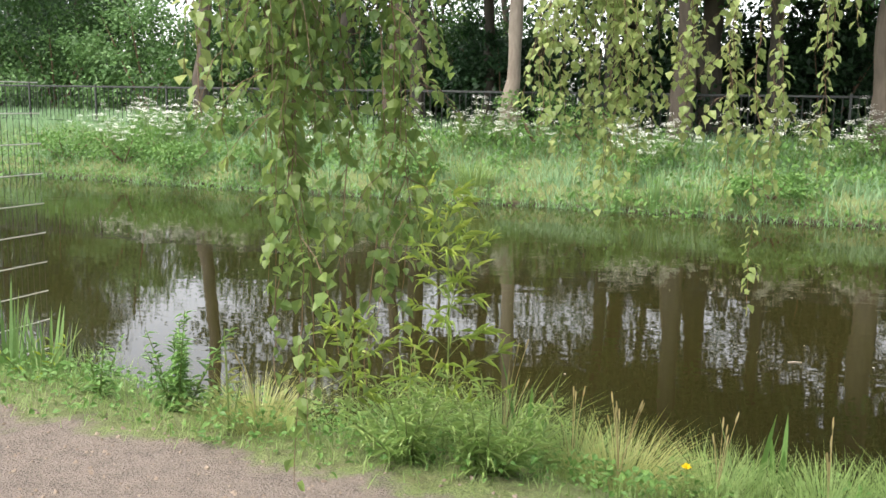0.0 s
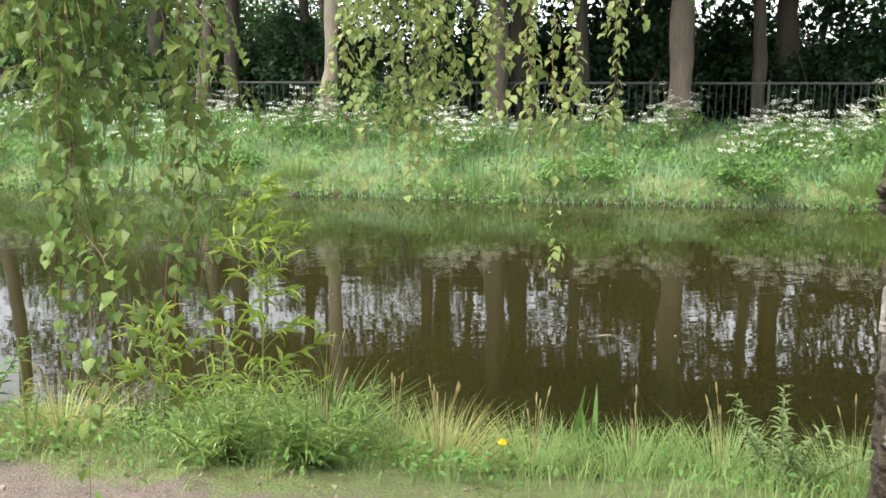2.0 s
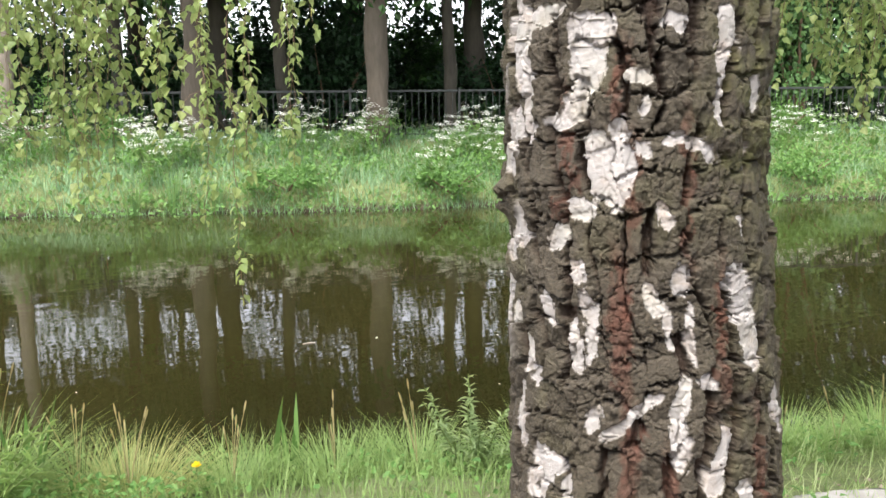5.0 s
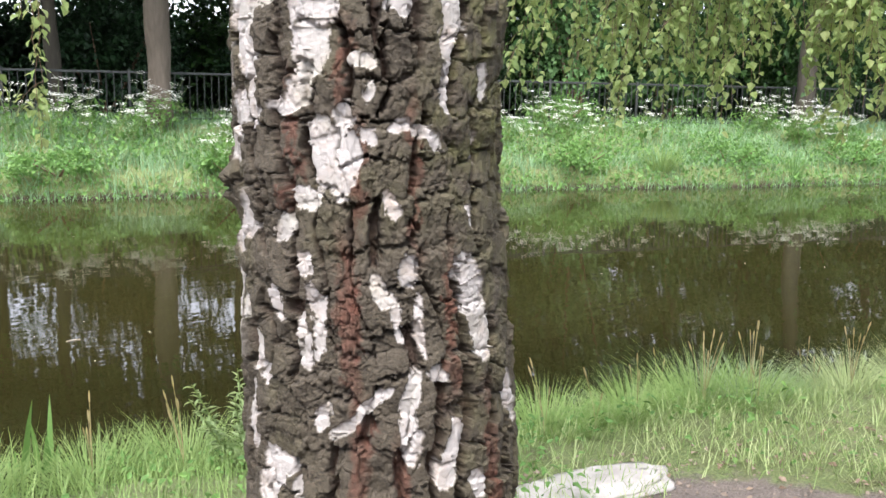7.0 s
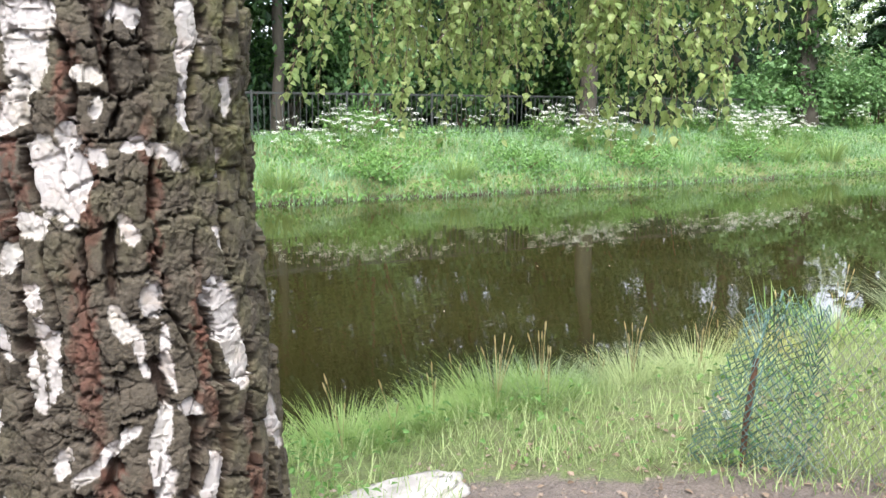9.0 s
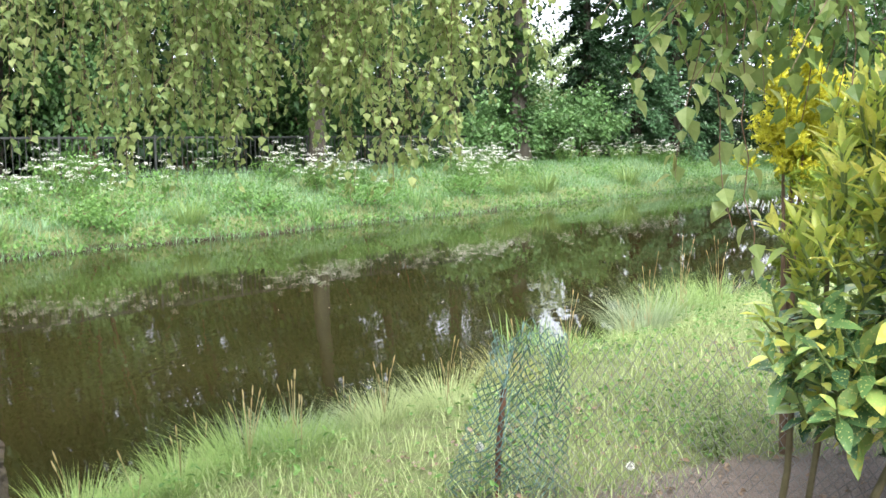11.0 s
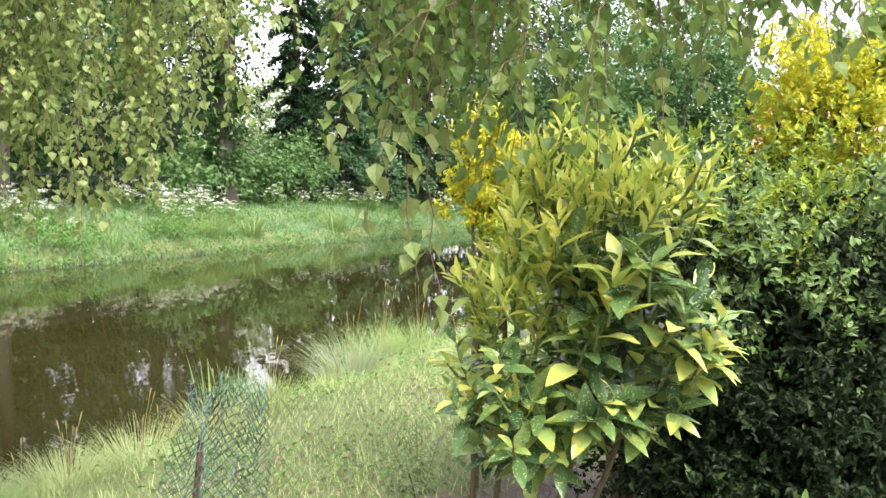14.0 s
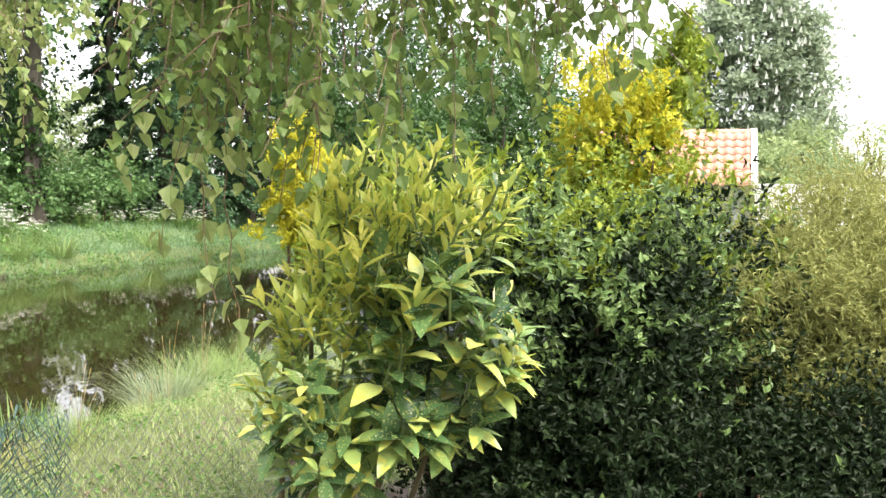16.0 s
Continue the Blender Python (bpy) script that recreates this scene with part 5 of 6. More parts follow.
curtain("green", ((2.34, -0.75), (2.24, -1.0)), (1.88, 1.96), 4, 0.04, 0.12, False, True)


# ---- wire fences ----
rng = np.random.default_rng(17)
def wire_panel():
    """Double-wire panel standing out into the water, square to the bank."""
    x0, y0 = -2.68, 6.15
    ob = thing("wire_panel_fence", x0, y0, -0.35, "galvanised wire panel fence standing out into the pond", "fence")
    d = np.array((-NX[0], -NX[1], 0))
    for i in range(10):
        z = 0.12 + i * 0.2
        part("wire", fast_mesh("wire", *tube([d * 0, d * 0.9, d * 1.8 * 1.2], [0.0045] * 3, 6)), GALVANISED, ob).location = (0, 0, z)
    for i in range(44):
        part("upright_wire", fast_mesh("upright_wire", *tube([(0, 0, 0), (0, 0, 1), (0, 0, 1.96)], [0.002] * 3, 5)), IRON, ob).location = d * (0.02 + i * 0.05)


wire_panel()


def netting():
    """Sagging diamond netting on a leaning rusty post; a second, doubled layer hangs by the post."""
    ob = thing("wire_netting", 4.13, 1.09, 0, "crumpled green wire netting hung on a rusty post", "fence")
    post = tube([(0, 0, -0.1), (0.01, -0.01, 0.2), (0.03, -0.03, 0.46)], [0.013] * 3, 8)
    part("post", fast_mesh("post", *post), RUST, ob, "short rusty iron post")
    ends = [((0.0, 0.0), (0.07, -0.31), 0.75, GREEN_WIRE, 0.036, 0.05), ((0.05, 0.02), (0.10, -1.6), 0.72, GREY_WIRE, 0.052, 0.03), ((-0.02, -0.01), (0.09, -0.26), 0.72, GREEN_WIRE, 0.047, 0.08)]
    for layer, ((x0, y0), (x1, y1), h, mat, cell, rough) in enumerate(ends):
        ln = math.hypot(x1 - x0, y1 - y0)
        cols, rows = int(ln / cell * 1.15), int(h / cell) * 2
        wires = []
        for c in range(cols + 1):
            for half in (0, 1):
                r = np.arange(rows + 1)
                off = np.where((r + half) % 2 == 0, 0.04, 0.46) if half == 0 else np.where((r + half) % 2 == 0, -0.46, -0.04)
                s = (c + 0.5 + off) / (cols + 1)
                z = r / rows
                wig = rough * (vnoise(s * 9 + layer * 5, z * 5, 60) - 0.5) * 2
                top = h * (1 - 0.05 * np.sin(s * 9) - 0.06 * vnoise(s * 14, s * 0, 61 + layer))
                flare = -0.24 * (1 - z) * (layer != 1) * (1 - s)
                px_ = x0 + (x1 - x0) * s + wig + flare * 0.4
                py_ = y0 + (y1 - y0) * s + wig * 0.6 - flare
                z = z * 1.12 - 0.12
                wires.append(tube(np.stack((px_, py_, z * top), -1), np.full(rows + 1, 0.002 if layer == 1 else 0.0026), 3))
        part("netting", fast_mesh("netting", *join(*wires)), mat, ob)
    return ob


netting()


# ---- shrubs by the path ----
rng = np.random.default_rng(18)
def aucuba_material(name, tones, through_light=0.2):
    m, nt, b = material(name, 0.24)
    b.inputs["Specular IOR Level"].default_value = 0.65
    r = leaf_random(nt)
    base = ramp(nt, r, list(zip((0.0, 0.45, 0.8, 1.0), tones)))
    spots = noise_tex(nt, 170, 2, None, 0.4)
    c = mix(nt, ramp(nt, spots, [(0.60, 0.0), (0.66, 0.8)]), base, (0.48, 0.50, 0.16))
    blot = noise_tex(nt, 26, 2)
    c = mix(nt, math_node(nt, "MULTIPLY", ramp(nt, blot, [(0.54, 0.0), (0.60, 1.0)]), ramp(nt, r, [(0.4, 0.0), (0.7, 0.8)])), c, (0.62, 0.60, 0.11))
    nt.links.new(c, b.inputs["Base Color"])
    bump(nt, b, noise_tex(nt, 45, 3), 0.3, 0.006)
    tr = nt.nodes.new("ShaderNodeBsdfTranslucent")
    nt.links.new(c, tr.inputs[0])
    ms = nt.nodes.new("ShaderNodeMixShader")
    ms.inputs[0].default_value = through_light
    nt.links.new(b.outputs[0], ms.inputs[1])
    nt.links.new(tr.outputs[0], ms.inputs[2])
    nt.links.new(ms.outputs[0], nt.nodes["Material Output"].inputs[0])
    return m


AUCUBA = aucuba_material("spotted_laurel_leaf", ((0.032, 0.085, 0.038), (0.13, 0.25, 0.08), (0.36, 0.51, 0.14), (0.70, 0.74, 0.21)))
# yellow-lime young leaves, brightened further for the glow on top and left
AUCUBA_YOUNG_LIT = aucuba_material("young_lit_spotted_laurel_leaf", ((0.36, 0.50, 0.12), (0.60, 0.68, 0.15), (0.78, 0.79, 0.19), (0.88, 0.84, 0.22)), 0.45)


LAUREL_STEM = plain_material("olive_brown_stem", (0.075, 0.07, 0.03), (0.15, 0.13, 0.06), 12, 0.7, 0, 0.5)


def laurel_leaf(width, arch, fold):
    """A pointed, faintly toothed blade folded along its midrib and arching down."""
    ts = (0, 0.1, 0.25, 0.42, 0.6, 0.76, 0.9, 1.0)
    ws = (0.02, 0.28, 0.72, 1.0, 0.92, 0.62, 0.3, 0.0)
    v, f = [], []
    for t, w in zip(ts, ws):
        z = arch * t * t
        for s in (-1, -0.5, 0, 0.5, 1):
            v.append((s * w * width / 2, t, z + abs(s) * w * fold + 0.012 * math.sin(t * 40) * abs(s)))
    for i in range(len(ts) - 1):
        for j in range(4):
            f.append((i * 5 + j, i * 5 + j + 1, i * 5 + j + 6, i * 5 + j + 5))
    return np.array(v), np.array(f)


def aucuba():
    ob = thing("spotted_laurel", 2.80, -0.33, 0, "spotted laurel shrub with glossy yellow-flecked leaves", "shrub")
    shapes = [laurel_leaf(0.42, -0.22, 0.07), laurel_leaf(0.47, -0.35, 0.06), laurel_leaf(0.36, -0.12, 0.08)]
    slim = [laurel_leaf(0.27, -0.15, 0.08), laurel_leaf(0.31, -0.25, 0.07), laurel_leaf(0.24, -0.05, 0.08)]
    meshes = [fast_mesh("leaf", v, f, True) for v, f in shapes]
    young = [fast_mesh("leaf", v, f, True) for v, f in slim]
    for me in meshes:
        me.materials.append(AUCUBA)
    for me in young:
        me.materials.append(AUCUBA_YOUNG_LIT)
    # boughs of the shrub: place, half sizes, share of young brightened leaves, leaf length, shoots
    boughs = ((-0.02, 0.27, 1.06, 0.10, 0.17, 0.35, 0.105, 16), (-0.02, 0.25, 1.29, 0.10, 0.09, 0.75, 0.10, 12), (0.02, 0.04, 1.60, 0.19, 0.15, 1.0, 0.095, 26), (0.05, -0.20, 1.56, 0.14, 0.11, 0.75, 0.10, 17),
              (0.0, 0.12, 1.46, 0.15, 0.12, 0.75, 0.11, 18), (-0.02, -0.07, 1.34, 0.19, 0.14, 0.06, 0.145, 18), (-0.04, -0.25, 1.22, 0.10, 0.12, 0.12, 0.125, 10), (-0.04, 0.05, 1.04, 0.18, 0.10, 0.12, 0.135, 15),
              (0.0, -0.14, 1.06, 0.13, 0.11, 0.02, 0.135, 10), (0.0, 0.16, 0.90, 0.11, 0.10, 0.15, 0.11, 9), (0.06, 0.05, 1.22, 0.20, 0.16, 0.1, 0.13, 16))
    tips = []
    for bx, by, bz, ry, rz, share, ln, shoots in boughs:
        for i in range(int(shoots * 1.5)):
            d = rng.normal(size=3)
            d = d / np.linalg.norm(d)
            r = rng.uniform(0.45, 1.05)
            x = bx - 0.06 + d[0] * r * 0.16 - 0.5 * (1.2 - bz) * 0.1
            tips.append((x, by + d[1] * r * ry, bz + d[2] * r * rz, share, ln))
    for rt, tp, r in (((0.05, 0.34, 0), (0.0, 0.27, 1.05), 0.013), ((0.03, 0.27, 0), (0.02, 0.2, 1.2), 0.010), ((0.0, 0.26, 0.0), (0.05, -0.06, 1.1), 0.017), ((0.12, 0.14, 0), (0.06, -0.2, 1.2), 0.012)):
        k = np.linspace(0, 1, 7)[:, None]
        line = np.array(rt) + k ** 1.3 * (np.array(tp) - rt) * np.array((1, 1, 0)) + k * np.array((0, 0, tp[2])) + np.sin(k * 7) * np.array((0.012, 0.015, 0))
        part("stem", fast_mesh("stem", *tube(line, np.linspace(r, 0.006, 7), 8), True), LAUREL_STEM, ob, "smooth olive-brown stem")
    rest, made = [], 0
    tips.sort(key=lambda q: q[0])
    for i, (*tp, share, length) in enumerate(tips):
        out = np.array((tp[0] - 0.12, tp[1] * 1.2 - 0.02, 0.42 + 0.9 * (tp[2] - 1.1)))
        out = out / np.linalg.norm(out) + rng.normal(size=3) * 0.22
        out = out / np.linalg.norm(out)
        b = np.array(tp) - out * 0.10
        part("shoot", fast_mesh("shoot", *tube([b, (b + np.array(tp)) / 2 + np.array((0, 0, -0.015)), np.array(tp)], (0.004, 0.004, 0.003), 5)), STEM, ob)
        side = np.cross(out, (0.0, 0.0, 1.0))
        side = side / np.linalg.norm(side)
        oth = np.cross(side, out)
        fresh = rng.uniform(0, 1) < share
        for j in range(7):
            a = j * 2.4 + i
            open_ = (0.35 + 0.11 * j) if fresh else (0.55 + 0.14 * j)
            d = np.cos(open_) * out + np.sin(open_) * (np.cos(a) * side + np.sin(a) * oth) + np.array((0, 0, 0.14 if fresh else -0.06))
            d = d / np.linalg.norm(d)
            ln = length * rng.uniform(0.7, 1.08) * (0.62 + 0.065 * j)
            up = out * 0.8 + np.array((0, 0, 0.7))
            x = np.cross(d, up)
            x = x / np.linalg.norm(x)
            z = np.cross(x, d)
            p = np.array(tp) - out * 0.014 * j
            if made < 300:
                lf = part("leaf", (young if fresh else meshes)[made % 3], None, ob)
                lf.matrix_local = Matrix(((x[0] * ln, d[0] * ln, z[0] * ln, p[0]), (x[1] * ln, d[1] * ln, z[1] * ln, p[1]), (x[2] * ln, d[2] * ln, z[2] * ln, p[2]), (0, 0, 0, 1)))
                made += 1
            else:
                rest.append((p, x * ln, d * ln, z * ln, fresh))
    for mat, want in ((AUCUBA, False), (AUCUBA_YOUNG_LIT, True)):
        ps, xs, ds, zs = (np.array([q[c] for q in rest if q[4] == want]) for c in range(4))
        tagged(part("foliage", fast_mesh("foliage", *scatter(*(slim if want else shapes)[0], ps, xs, ds, zs), True), mat, ob), kind="stuff")


aucuba()
rng = np.random.default_rng(31)


def leaf_cloud(k, clumps, centre, radii, leaf, width, rosette=6, shell=0.7, up_bias=0.5):
    """Small leaves in rosettes at twig ends over an uneven mass."""
    c = unit(rng.normal(size=(clumps, 3)))
    bump_ = 1 + 0.22 * np.sin(c[:, 0] * 5 + 1) * np.sin(c[:, 1] * 6) + 0.15 * rng.normal(size=clumps)
    c = np.array(centre) + c * (shell + (1 - shell) * rng.uniform(0, 1, clumps))[:, None] * bump_[:, None] * np.array(radii)
    w = rng.integers(0, clumps, k // rosette)
    tip = c[w] + rng.normal(size=(len(w), 3)) * np.mean(radii) * 0.10
    out = unit(unit(tip - np.array(centre)) + rng.normal(size=(len(w), 3)) * 0.45 + np.array((0, 0, up_bias)))
    p, o = np.repeat(tip, rosette, 0), np.repeat(out, rosette, 0)
    m = len(p)
    d = unit(rng.normal(size=(m, 3)) * 0.75 + o * 0.6)
    p = p + o * rng.uniform(-1.2, 0.6, m)[:, None] * leaf
    size = leaf * rng.uniform(0.6, 1.2, m)
    return scatter(*FOLD, p, *axes(d, o + rng.normal(size=(m, 3)) * 0.2, size, size * width))


def mass(name, x, y, label, parts, stems=6, h=1.0, reach=0.3):
    ob = thing(name, x, y, gz(x, y), label, "shrub")
    for i in range(stems):
        a = i * 6.28 / stems
        k = np.linspace(0, 1, 6)[:, None]
        part("stem", fast_mesh("stem", *tube(k * np.array((reach * math.cos(a), reach * math.sin(a), h)), np.linspace(0.02, 0.006, 6), 6), True), TWIG, ob)
    for mat, args in parts:
        part("foliage", fast_mesh("foliage", *leaf_cloud(*args)), mat, ob)
    return ob


# painted light: shaded leaf colour below, pale and lime shoots where the top is lit
mass("box_bush", 3.75, -1.10, "dense small-leaved box bush, shade put into its dark green",
     [(LEAF_BOX_SHADED, (42000, 420, (0, 0, 0.80), (0.66, 0.66, 0.80), 0.030, 0.5, 6, 0.72, 0.4)), (LEAF_BOX_SHADED, (26000, 120, (0, 0, 0.72), (0.52, 0.52, 0.68), 0.042, 0.6, 6, 0.3, 0.4)), (LEAF_BOX_LIT_TIP, (1000, 150, (0, 0, 0.84), (0.69, 0.69, 0.82), 0.034, 0.5, 6, 0.9, 0.5)), (LEAF_BOX_LIT_TIP, (8000, 220, (-0.05, 0.05, 1.22), (0.56, 0.60, 0.40), 0.036, 0.5, 6, 0.85, 0.7)), (LEAF_LIME, (5200, 90, (0.1, 0.05, 1.42), (0.46, 0.50, 0.22), 0.034, 0.5, 6, 0.8, 0.9))], h=1.2)
mass("box_bush", 4.3, -1.75, "dense box bush, shade in its dark green, paler sunlit shoots on top",
     [(LEAF_BOX_SHADED, (24000, 240, (0, 0, 0.78), (0.6, 0.6, 0.72), 0.032, 0.5, 6, 0.72, 0.4)), (LEAF_BOX_LIT_TIP, (6000, 200, (0, 0, 0.98), (0.60, 0.60, 0.56), 0.036, 0.5, 6, 0.9, 0.5)), (LEAF_LIME, (4000, 80, (0, 0, 1.34), (0.45, 0.45, 0.22), 0.034, 0.5, 6, 0.8, 0.9))], h=1.1)
mass("box_bush", 3.30, -1.78, "low box bush in front of the feathery shrub, coloured as shaded",
     [(LEAF_BOX_SHADED, (26000, 260, (0, 0, 0.46), (0.50, 0.50, 0.50), 0.030, 0.5, 6, 0.72, 0.3)), (LEAF_BOX_SHADED, (14000, 90, (0, 0, 0.42), (0.40, 0.40, 0.42), 0.042, 0.6, 6, 0.3, 0.3))], h=0.7)
mass("box_bush", 3.22, -1.05, "low box bush beside the spotted laurel, coloured as shaded",
     [(LEAF_BOX_SHADED, (24000, 240, (0, 0, 0.46), (0.42, 0.42, 0.48), 0.030, 0.5, 6, 0.72, 0.3)), (LEAF_BOX_SHADED, (12000, 80, (0, 0, 0.42), (0.34, 0.34, 0.40), 0.042, 0.6, 6, 0.3, 0.3))], h=0.7)
mass("golden_privet", 5.0, -1.78, "tall golden-leaved shrub with bright yellow top",
     [(LEAF_LIME, (22000, 200, (0, 0, 1.25), (0.52, 0.52, 1.0), 0.036, 0.5, 6, 0.6, 0.7)), (LEAF_GOLD, (9000, 90, (-0.05, 0.12, 1.95), (0.32, 0.32, 0.40), 0.036, 0.5, 6, 0.6, 0.9)), (LEAF_LIME, (4200, 40, (0.0, -0.22, 2.25), (0.16, 0.16, 0.32), 0.036, 0.5, 6, 0.5, 0.9)), (LEAF_DARK, (5000, 60, (0.1, 0, 1.1), (0.35, 0.35, 0.8), 0.06, 0.6, 6, 0.2, 0.4))], h=1.8)
mass("golden_privet", 5.1, -0.08, "golden-leaved shrub beside the pond",
     [(LEAF_GOLD, (6500, 80, (0, -0.02, 1.66), (0.19, 0.19, 0.34), 0.032, 0.5, 6, 0.5, 0.8)), (LEAF_LIME, (2200, 30, (0.05, -0.08, 1.25), (0.15, 0.15, 0.5), 0.04, 0.5, 6, 0.5, 0.8))], h=1.5, stems=3, reach=0.05)
mass("lime_bush", 4.6, -0.75, "yellow-green leafy bush behind the spotted laurel",
     [(LEAF_LIME, (9000, 120, (0, 0, 1.2), (0.5, 0.6, 0.62), 0.06, 0.45, 6, 0.6, 0.6)), (LEAF_BIRCH, (5000, 60, (0.1, 0, 1.0), (0.4, 0.5, 0.7), 0.06, 0.5, 6, 0.3, 0.5))], h=1.3)


# added dark mass standing in for shade at the feathery shrub's foot
mass("box_bush", 3.2, -2.12, "low near-black bush added as the shade under the feathery shrub",
     [(LEAF_BOX_SHADED, (26000, 260, (0, 0, 0.44), (0.46, 0.50, 0.46), 0.030, 0.5, 6, 0.72, 0.3)), (LEAF_BOX_LIT_TIP, (1200, 120, (0, 0, 0.46), (0.48, 0.52, 0.48), 0.032, 0.5, 6, 0.9, 0.5))], h=0.6)


def wispy(x, y, w, h, twigs, mat, label):
    """Arching fine twigs, each feathered with narrow leaves."""
    ob = thing("feathery_shrub", x, y, gz(x, y), label, "shrub")
    lines, ps, ds = [], [], []
    for i in range(twigs):
        a, s0 = rng.uniform(0, 6.28), math.sqrt(rng.uniform(0, 1))
        t = np.linspace(0, 1, 8)[:, None]
        top = h * rng.uniform(0.6, 1.05) * (1.05 - 0.35 * s0)
        o = np.array((math.cos(a), math.sin(a), 0)) * w / 2 * s0
        line = o * t ** 0.8 + t * np.array((0, 0, top)) + t ** 3 * o * 0.5 - t ** 4 * np.array((0, 0, top * 0.25)) + np.cumsum(rng.normal(0, 0.02, (8, 3)), axis=0)
        lines.append(tube(line, np.linspace(0.006, 0.0015, 8), 4))
        k = 70
        q = rng.uniform(0.45, 1.0, k)
        p = np.stack([np.interp(q, t[:, 0], line[:, j]) for j in range(3)], -1) + rng.normal(0, 0.035, (k, 3))
        ps.append(p)
        ds.append(unit(rng.normal(size=(k, 3)) * 0.8 + np.array((0, 0, 0.5)) + o))
    part("twig", fast_mesh("twig", *join(*lines)), TWIG, ob)
    p, d = np.concatenate(ps), np.concatenate(ds)
    k = len(p)
    size = rng.uniform(0.025, 0.06, k)
    part("foliage", fast_mesh("foliage", *scatter(*FLAT, p, *axes(d, unit(rng.normal(size=(k, 3)) * 0.5 + np.array((0, 0, 1.0))), size, size * 0.22))), mat, ob)
    return ob


for x, y, h, w, twigs, k, label in ((4.1, -2.5, 1.62, 1.5, 120, 44000, "feathery olive-yellow shrub with arching fine twigs"), (3.95, -2.35, 1.5, 1.1, 90, 34000, "feathery olive-green shrub beside the box bush"),
                                    (5.4, -3.5, 1.95, 1.9, 100, 30000, "feathery pale shrub behind the others")):
    ob = wispy(x, y, w, h, twigs, LEAF_OLIVE, label)
    part("foliage", fast_mesh("foliage", *leaf_cloud(k, 260, (0, 0, h * 0.68), (w / 2, w / 2, h * 0.32), 0.045, 0.2, 5, 0.45, 0.6)), LEAF_OLIVE, ob)


# ---- shed, white wall and trees beyond ----
rng = np.random.default_rng(19)
def shed():
    ob = thing("garden_shed", 18.2, -9.39, 0, "grey boarded garden shed with an orange pantile roof", "shed")
    along = Vector((0.44, 0.9, 0)).normalized()
    deep = Vector((along.y, -along.x, 0))
    turn = Matrix((( along.x, deep.x, 0, 0), (along.y, deep.y, 0, 0), (0, 0, 1, 0), (0, 0, 0, 1)))
    ob.matrix_basis = Matrix.Translation((18.2, -9.39, 0)) @ turn
    for i in range(14):
        bm = bmesh.new()
        box(bm, 0.05, 0.12, i * 0.155, 4.0, 0.145, i * 0.155 + 0.15)
        part("board", rounded(bm, 0.006), GREY_BOARD, ob)
    bm = bmesh.new()
    box(bm, 0.06, 0.15, 0.0, 4.0, 3.4, 2.12)
    part("wall", bm, GREY_BOARD, ob)
    slope = math.atan2(1.24, 1.75)
    L = math.hypot(1.24, 1.75)
    # one pantile: an S-shaped slab
    v, f = [], []
    for i in range(9):
        s = i / 8
        z = 0.022 * math.sin(s * 2 * math.pi) + 0.02
        for yy, dz in ((0.0, 0.028), (0.36, 0.0)):
            v += [(s * 0.225, yy, z + dz), (s * 0.225, yy, z + dz - 0.014)]
    for i in range(8):
        a, b_ = i * 4, i * 4 + 4
        f += [(a, b_, b_ + 2, a + 2), (a + 1, a + 3, b_ + 3, b_ + 1), (a, a + 1, b_ + 1, b_)]
    tile = fast_mesh("roof_tile", np.array(v), np.array(f), True)
    tile.materials.append(ROOF_TILE)
    tilt = pose(0, 0, 2.15, math.degrees(slope))
    for r in range(7):
        for c in range(19):
            t_ = part("roof_tile", tile, None, ob)
            t_.matrix_local = tilt @ Matrix.Translation((0.06 + c * 0.207, -0.06 + r * L / 7, 0.01))
    for x in (-0.02,):
        bm = bmesh.new()
        box(bm, x - 0.06, -0.1, -0.16, x + 0.07, L + 0.06, 0.09)
        g = part("bargeboard", rounded(bm, 0.008), WHITE_PAINT, ob, "white painted gable board")
        g.matrix_local = tilt
    bm = bmesh.new()
    box(bm, 0.0, 0.0, -0.04, 4.0, L, 0.0)
    part("roof_deck", bm, GREY_BOARD, ob).matrix_local = tilt
    bm = bmesh.new()
    box(bm, 0.0, 1.78, 2.12, 4.0, 1.86, 3.38)
    part("back_wall", bm, GREY_BOARD, ob)
    for c in range(12):
        rt = part("ridge_tile", fast_mesh("ridge_tile", *tube([(0, 0, 0), (0.17, 0, 0), (0.35, 0, 0)], (0.085, 0.085, 0.09), 10), True), ROOF_TILE, ob)
        rt.location = (c * 0.33, 1.78, 3.40)
    return ob


shed()
bm = bmesh.new()
box(bm, -0.05, -0.06, 0.0, 2.6, 0.06, 2.14)
box(bm, -0.05, -0.09, 2.14, 2.6, 0.09, 2.19)
wall = part("garden_wall", bm, WHITE_PAINT)
wall.matrix_basis = pose(18.1, -9.42, 0, 0, 0, math.degrees(math.atan2(-1.5, -0.8)))
tagged(wall, "white painted garden wall beside the shed", "wall")
lamp = thing("wall_lantern", 17.93, -9.62, 1.62, "small grey metal lantern on the white wall", "lantern")
bm = bmesh.new()
bmesh.ops.create_cone(bm, cap_ends=True, segments=6, radius1=0.11, radius2=0.11, depth=0.22, matrix=Matrix.Translation((0, 0, 0.16)))
part("body", bm, GALVANISED, lamp)
bm = bmesh.new()
bmesh.ops.create_cone(bm, cap_ends=True, segments=6, radius1=0.13, radius2=0.03, depth=0.1, matrix=Matrix.Translation((0, 0, 0.32)))
part("cap", bm, GALVANISED, lamp)
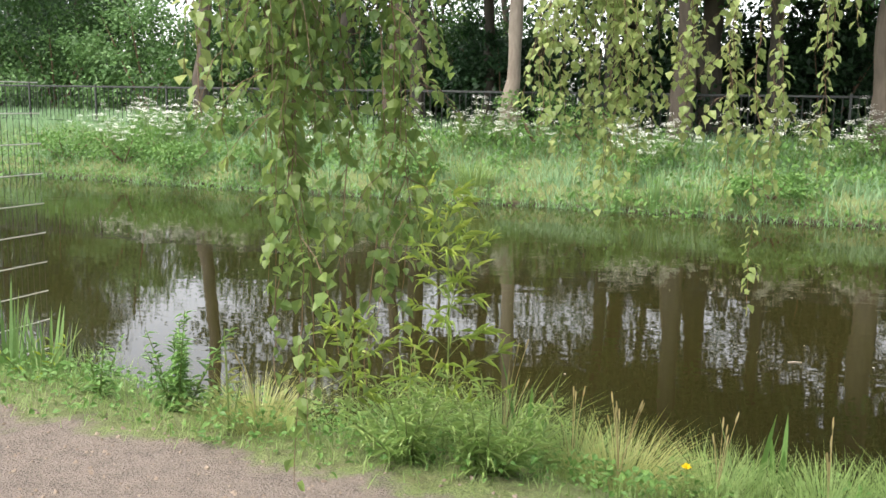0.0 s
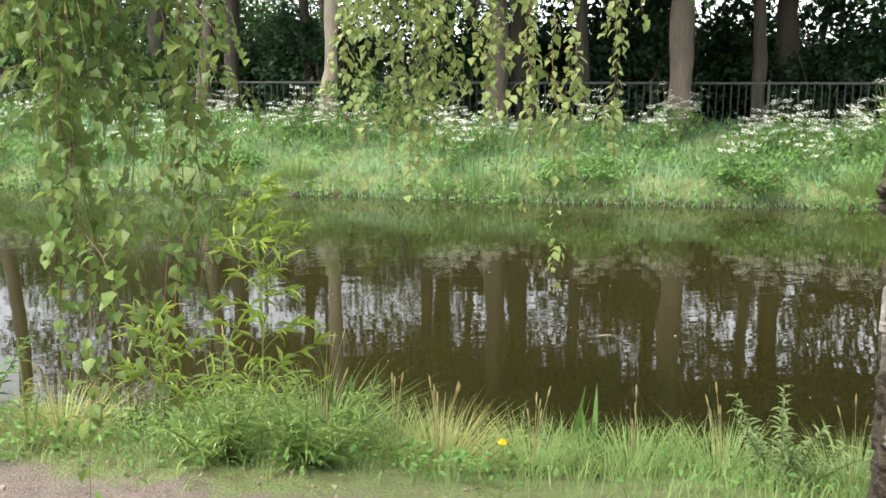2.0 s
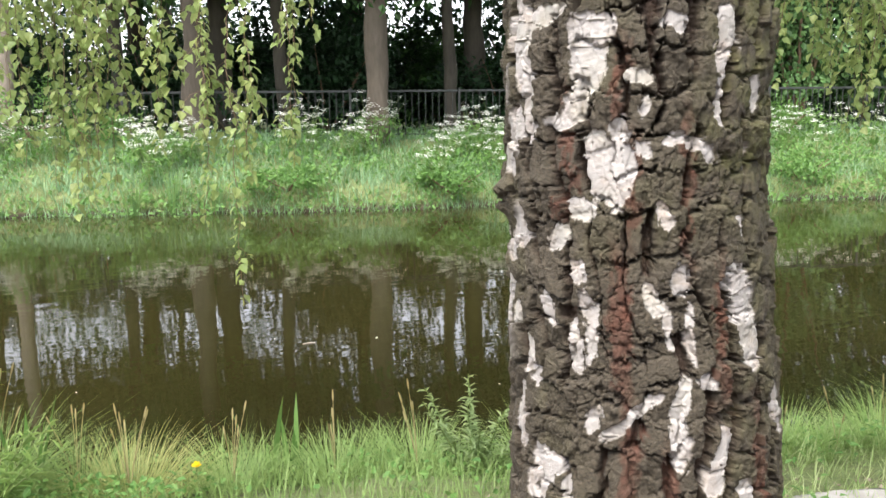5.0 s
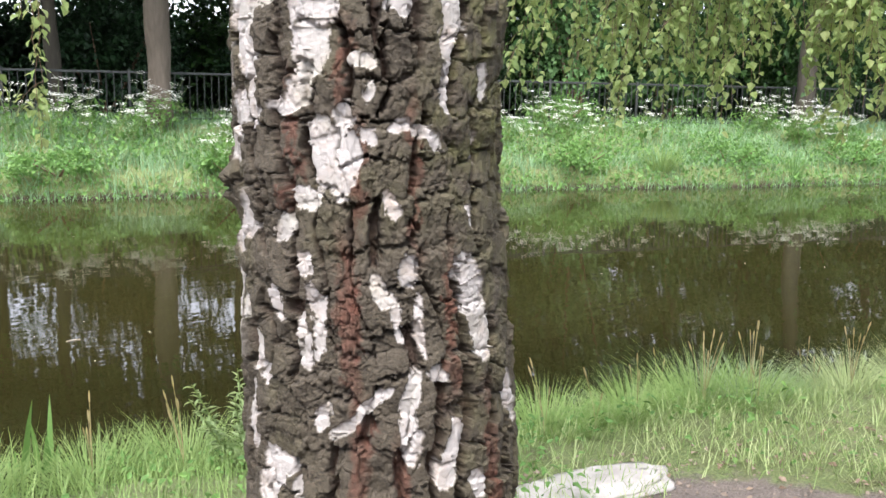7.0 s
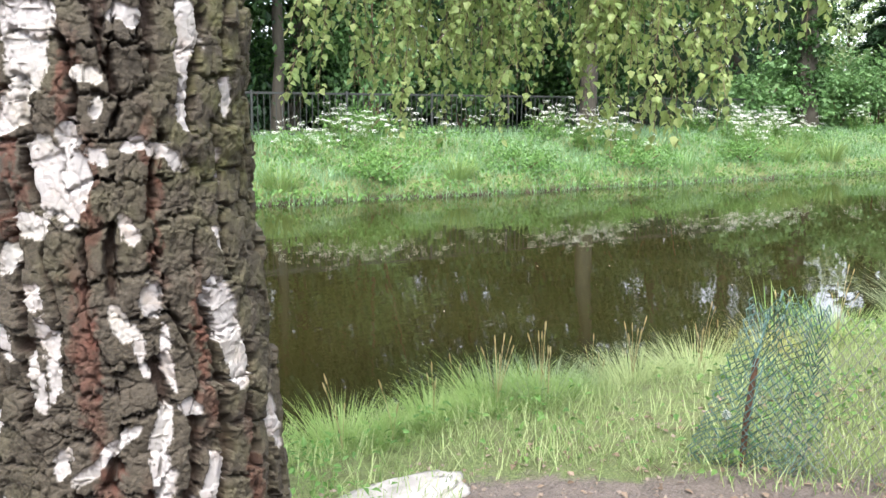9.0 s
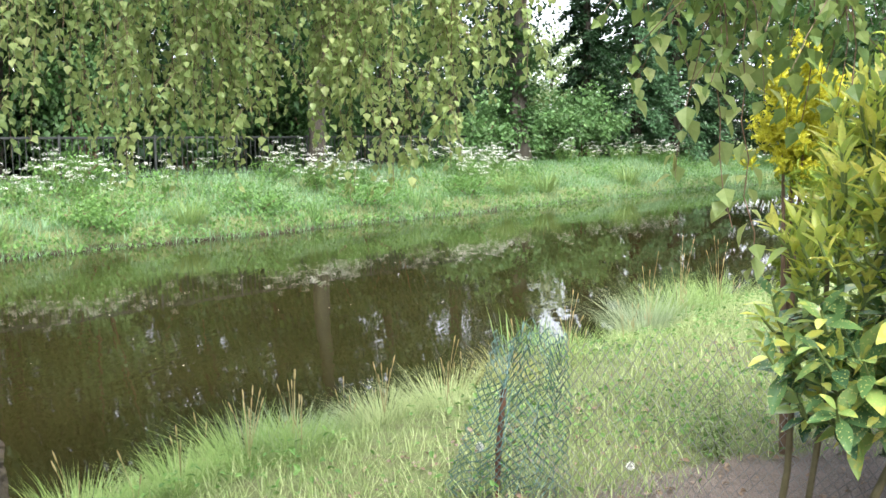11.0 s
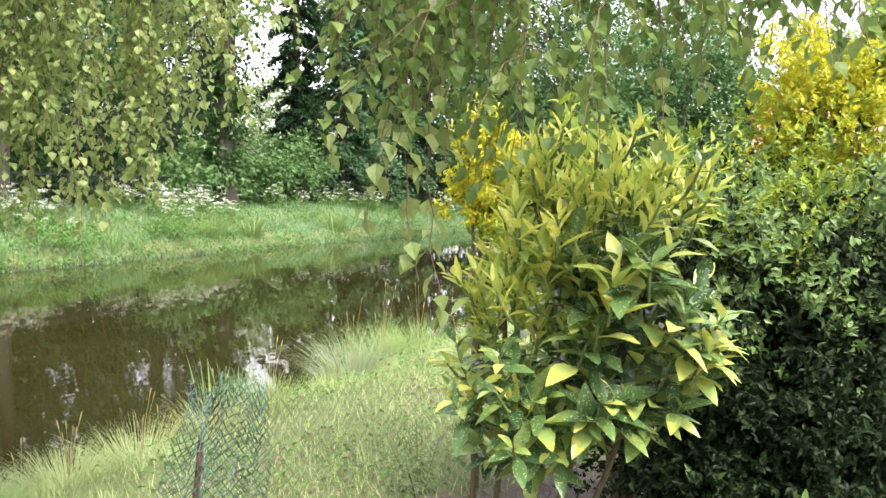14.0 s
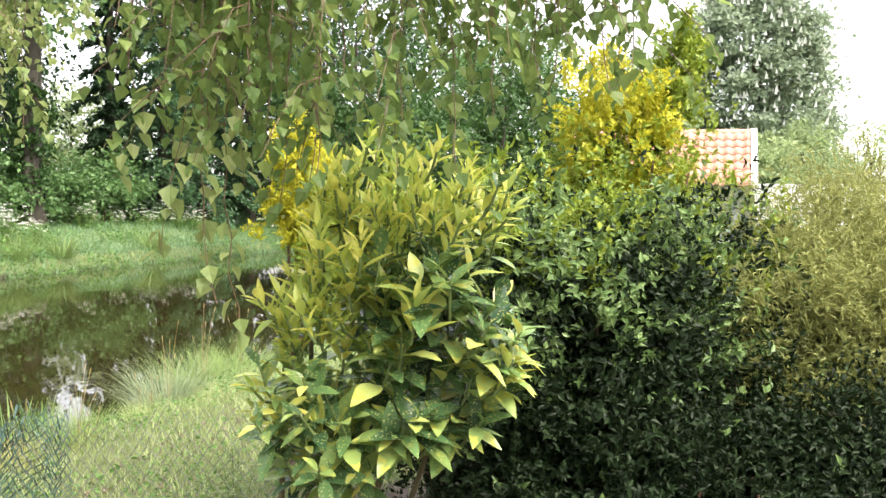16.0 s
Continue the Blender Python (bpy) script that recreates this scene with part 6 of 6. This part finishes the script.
part("ring", fast_mesh("ring", *tube([(0.04 * math.cos(q), 0, 0.41 + 0.04 * math.sin(q)) for q in np.linspace(0, 6.28, 13)], [0.008] * 13, 5)), GALVANISED, lamp)

chest = thing("horse_chestnut", 40.6, -20.8, 0, "large horse chestnut in white flower beyond the wall", "tree")
part("trunk", fast_mesh("trunk", *trunk_arrays(9, 0.4, 0.1, 0.3, 9, 0.25, 77, 4), True), WOOD_BARK, chest)
part("crown", fast_mesh("crown", *crown_arrays(44000, 420, (0, 0, 6.6), (3.5, 3.5, 5.6), 0.26, 0.72, 0.09)), LEAF_CHESTNUT, chest)
k = 900
d = unit(rng.normal(size=(k, 3)))
p = np.array((0, 0, 6.6)) + d * np.array((3.6, 3.6, 5.7)) * rng.uniform(0.92, 1.12, k)[:, None]
CONE = (np.array([(0.5, 0, 0), (-0.25, 0, 0.43), (-0.25, 0, -0.43), (0, 1, 0)]), np.array([(0, 1, 3), (1, 2, 3), (2, 0, 3)]))
size = rng.uniform(0.2, 0.34, k)
tagged(part("flower_candle", fast_mesh("flower_candle", *scatter(*CONE, p, *axes(np.tile((0.01, 0, 1.0), (k, 1)) + d * 0.3, np.tile((1.0, 0.1, 0), (k, 1)), size, size * 0.42))), WHITE, chest, "upright white flower candles"), kind="stuff")


def pale_tree(x, y, h, w, k, mat, label, leaf=0.16):
    ob = thing("garden_tree", x, y, 0, label, "tree")
    part("trunk", fast_mesh("trunk", *trunk_arrays(h * 0.8, 0.12, 0.03, 0.2, 8, 0.25, int(h * 10), w * 0.4), True), WOOD_BARK, ob)
    part("crown", fast_mesh("crown", *crown_arrays(k, 120, (0, 0, h * 0.58), (w / 2, w / 2, h * 0.42), leaf, 0.5, 0.13)), mat, ob)


pale_tree(32, -12.6, 7.2, 3.4, 8000, LEAF_PALE, "pale green airy tree behind the shed")
pale_tree(30, -15.6, 4.2, 3.2, 7000, LEAF_PALE, "pale grey-green tree behind the white wall")
pale_tree(33, -19.0, 5.0, 3.4, 6000, LEAF_PALE, "pale green tree beyond the white wall")
pale_tree(26, -6.0, 6.0, 4.0, 9000, LEAF_WOOD, "green garden tree beyond the laurel")
pale_tree(30, -2.0, 9.0, 6.0, 12000, LEAF_WOOD, "tall green garden tree by the pond's end")
pale_tree(36, -8.0, 10.0, 6.0, 12000, LEAF_BUSH, "tall green garden tree beyond the laurel")
pale_tree(22, -2.0, 5.0, 4.2, 9000, LEAF_WOOD, "green garden tree by the pond's end")
pale_tree(19.2, -12.9, 3.6, 2.4, 5000, LEAF_PALE, "pale yellowish garden tree beside the white wall", 0.09)
pale_tree(52, 12.0, 8.0, 6.0, 7000, LEAF_PALE, "pale airy tree far beyond the meadow's end", 0.22)
pale_tree(56, 15.5, 7.0, 6.0, 6000, LEAF_BUSH, "airy green tree far beyond the meadow's end", 0.22)
pale_tree(54, 8.5, 7.0, 6.0, 6000, LEAF_BUSH, "airy green tree far beyond the meadow's end", 0.22)
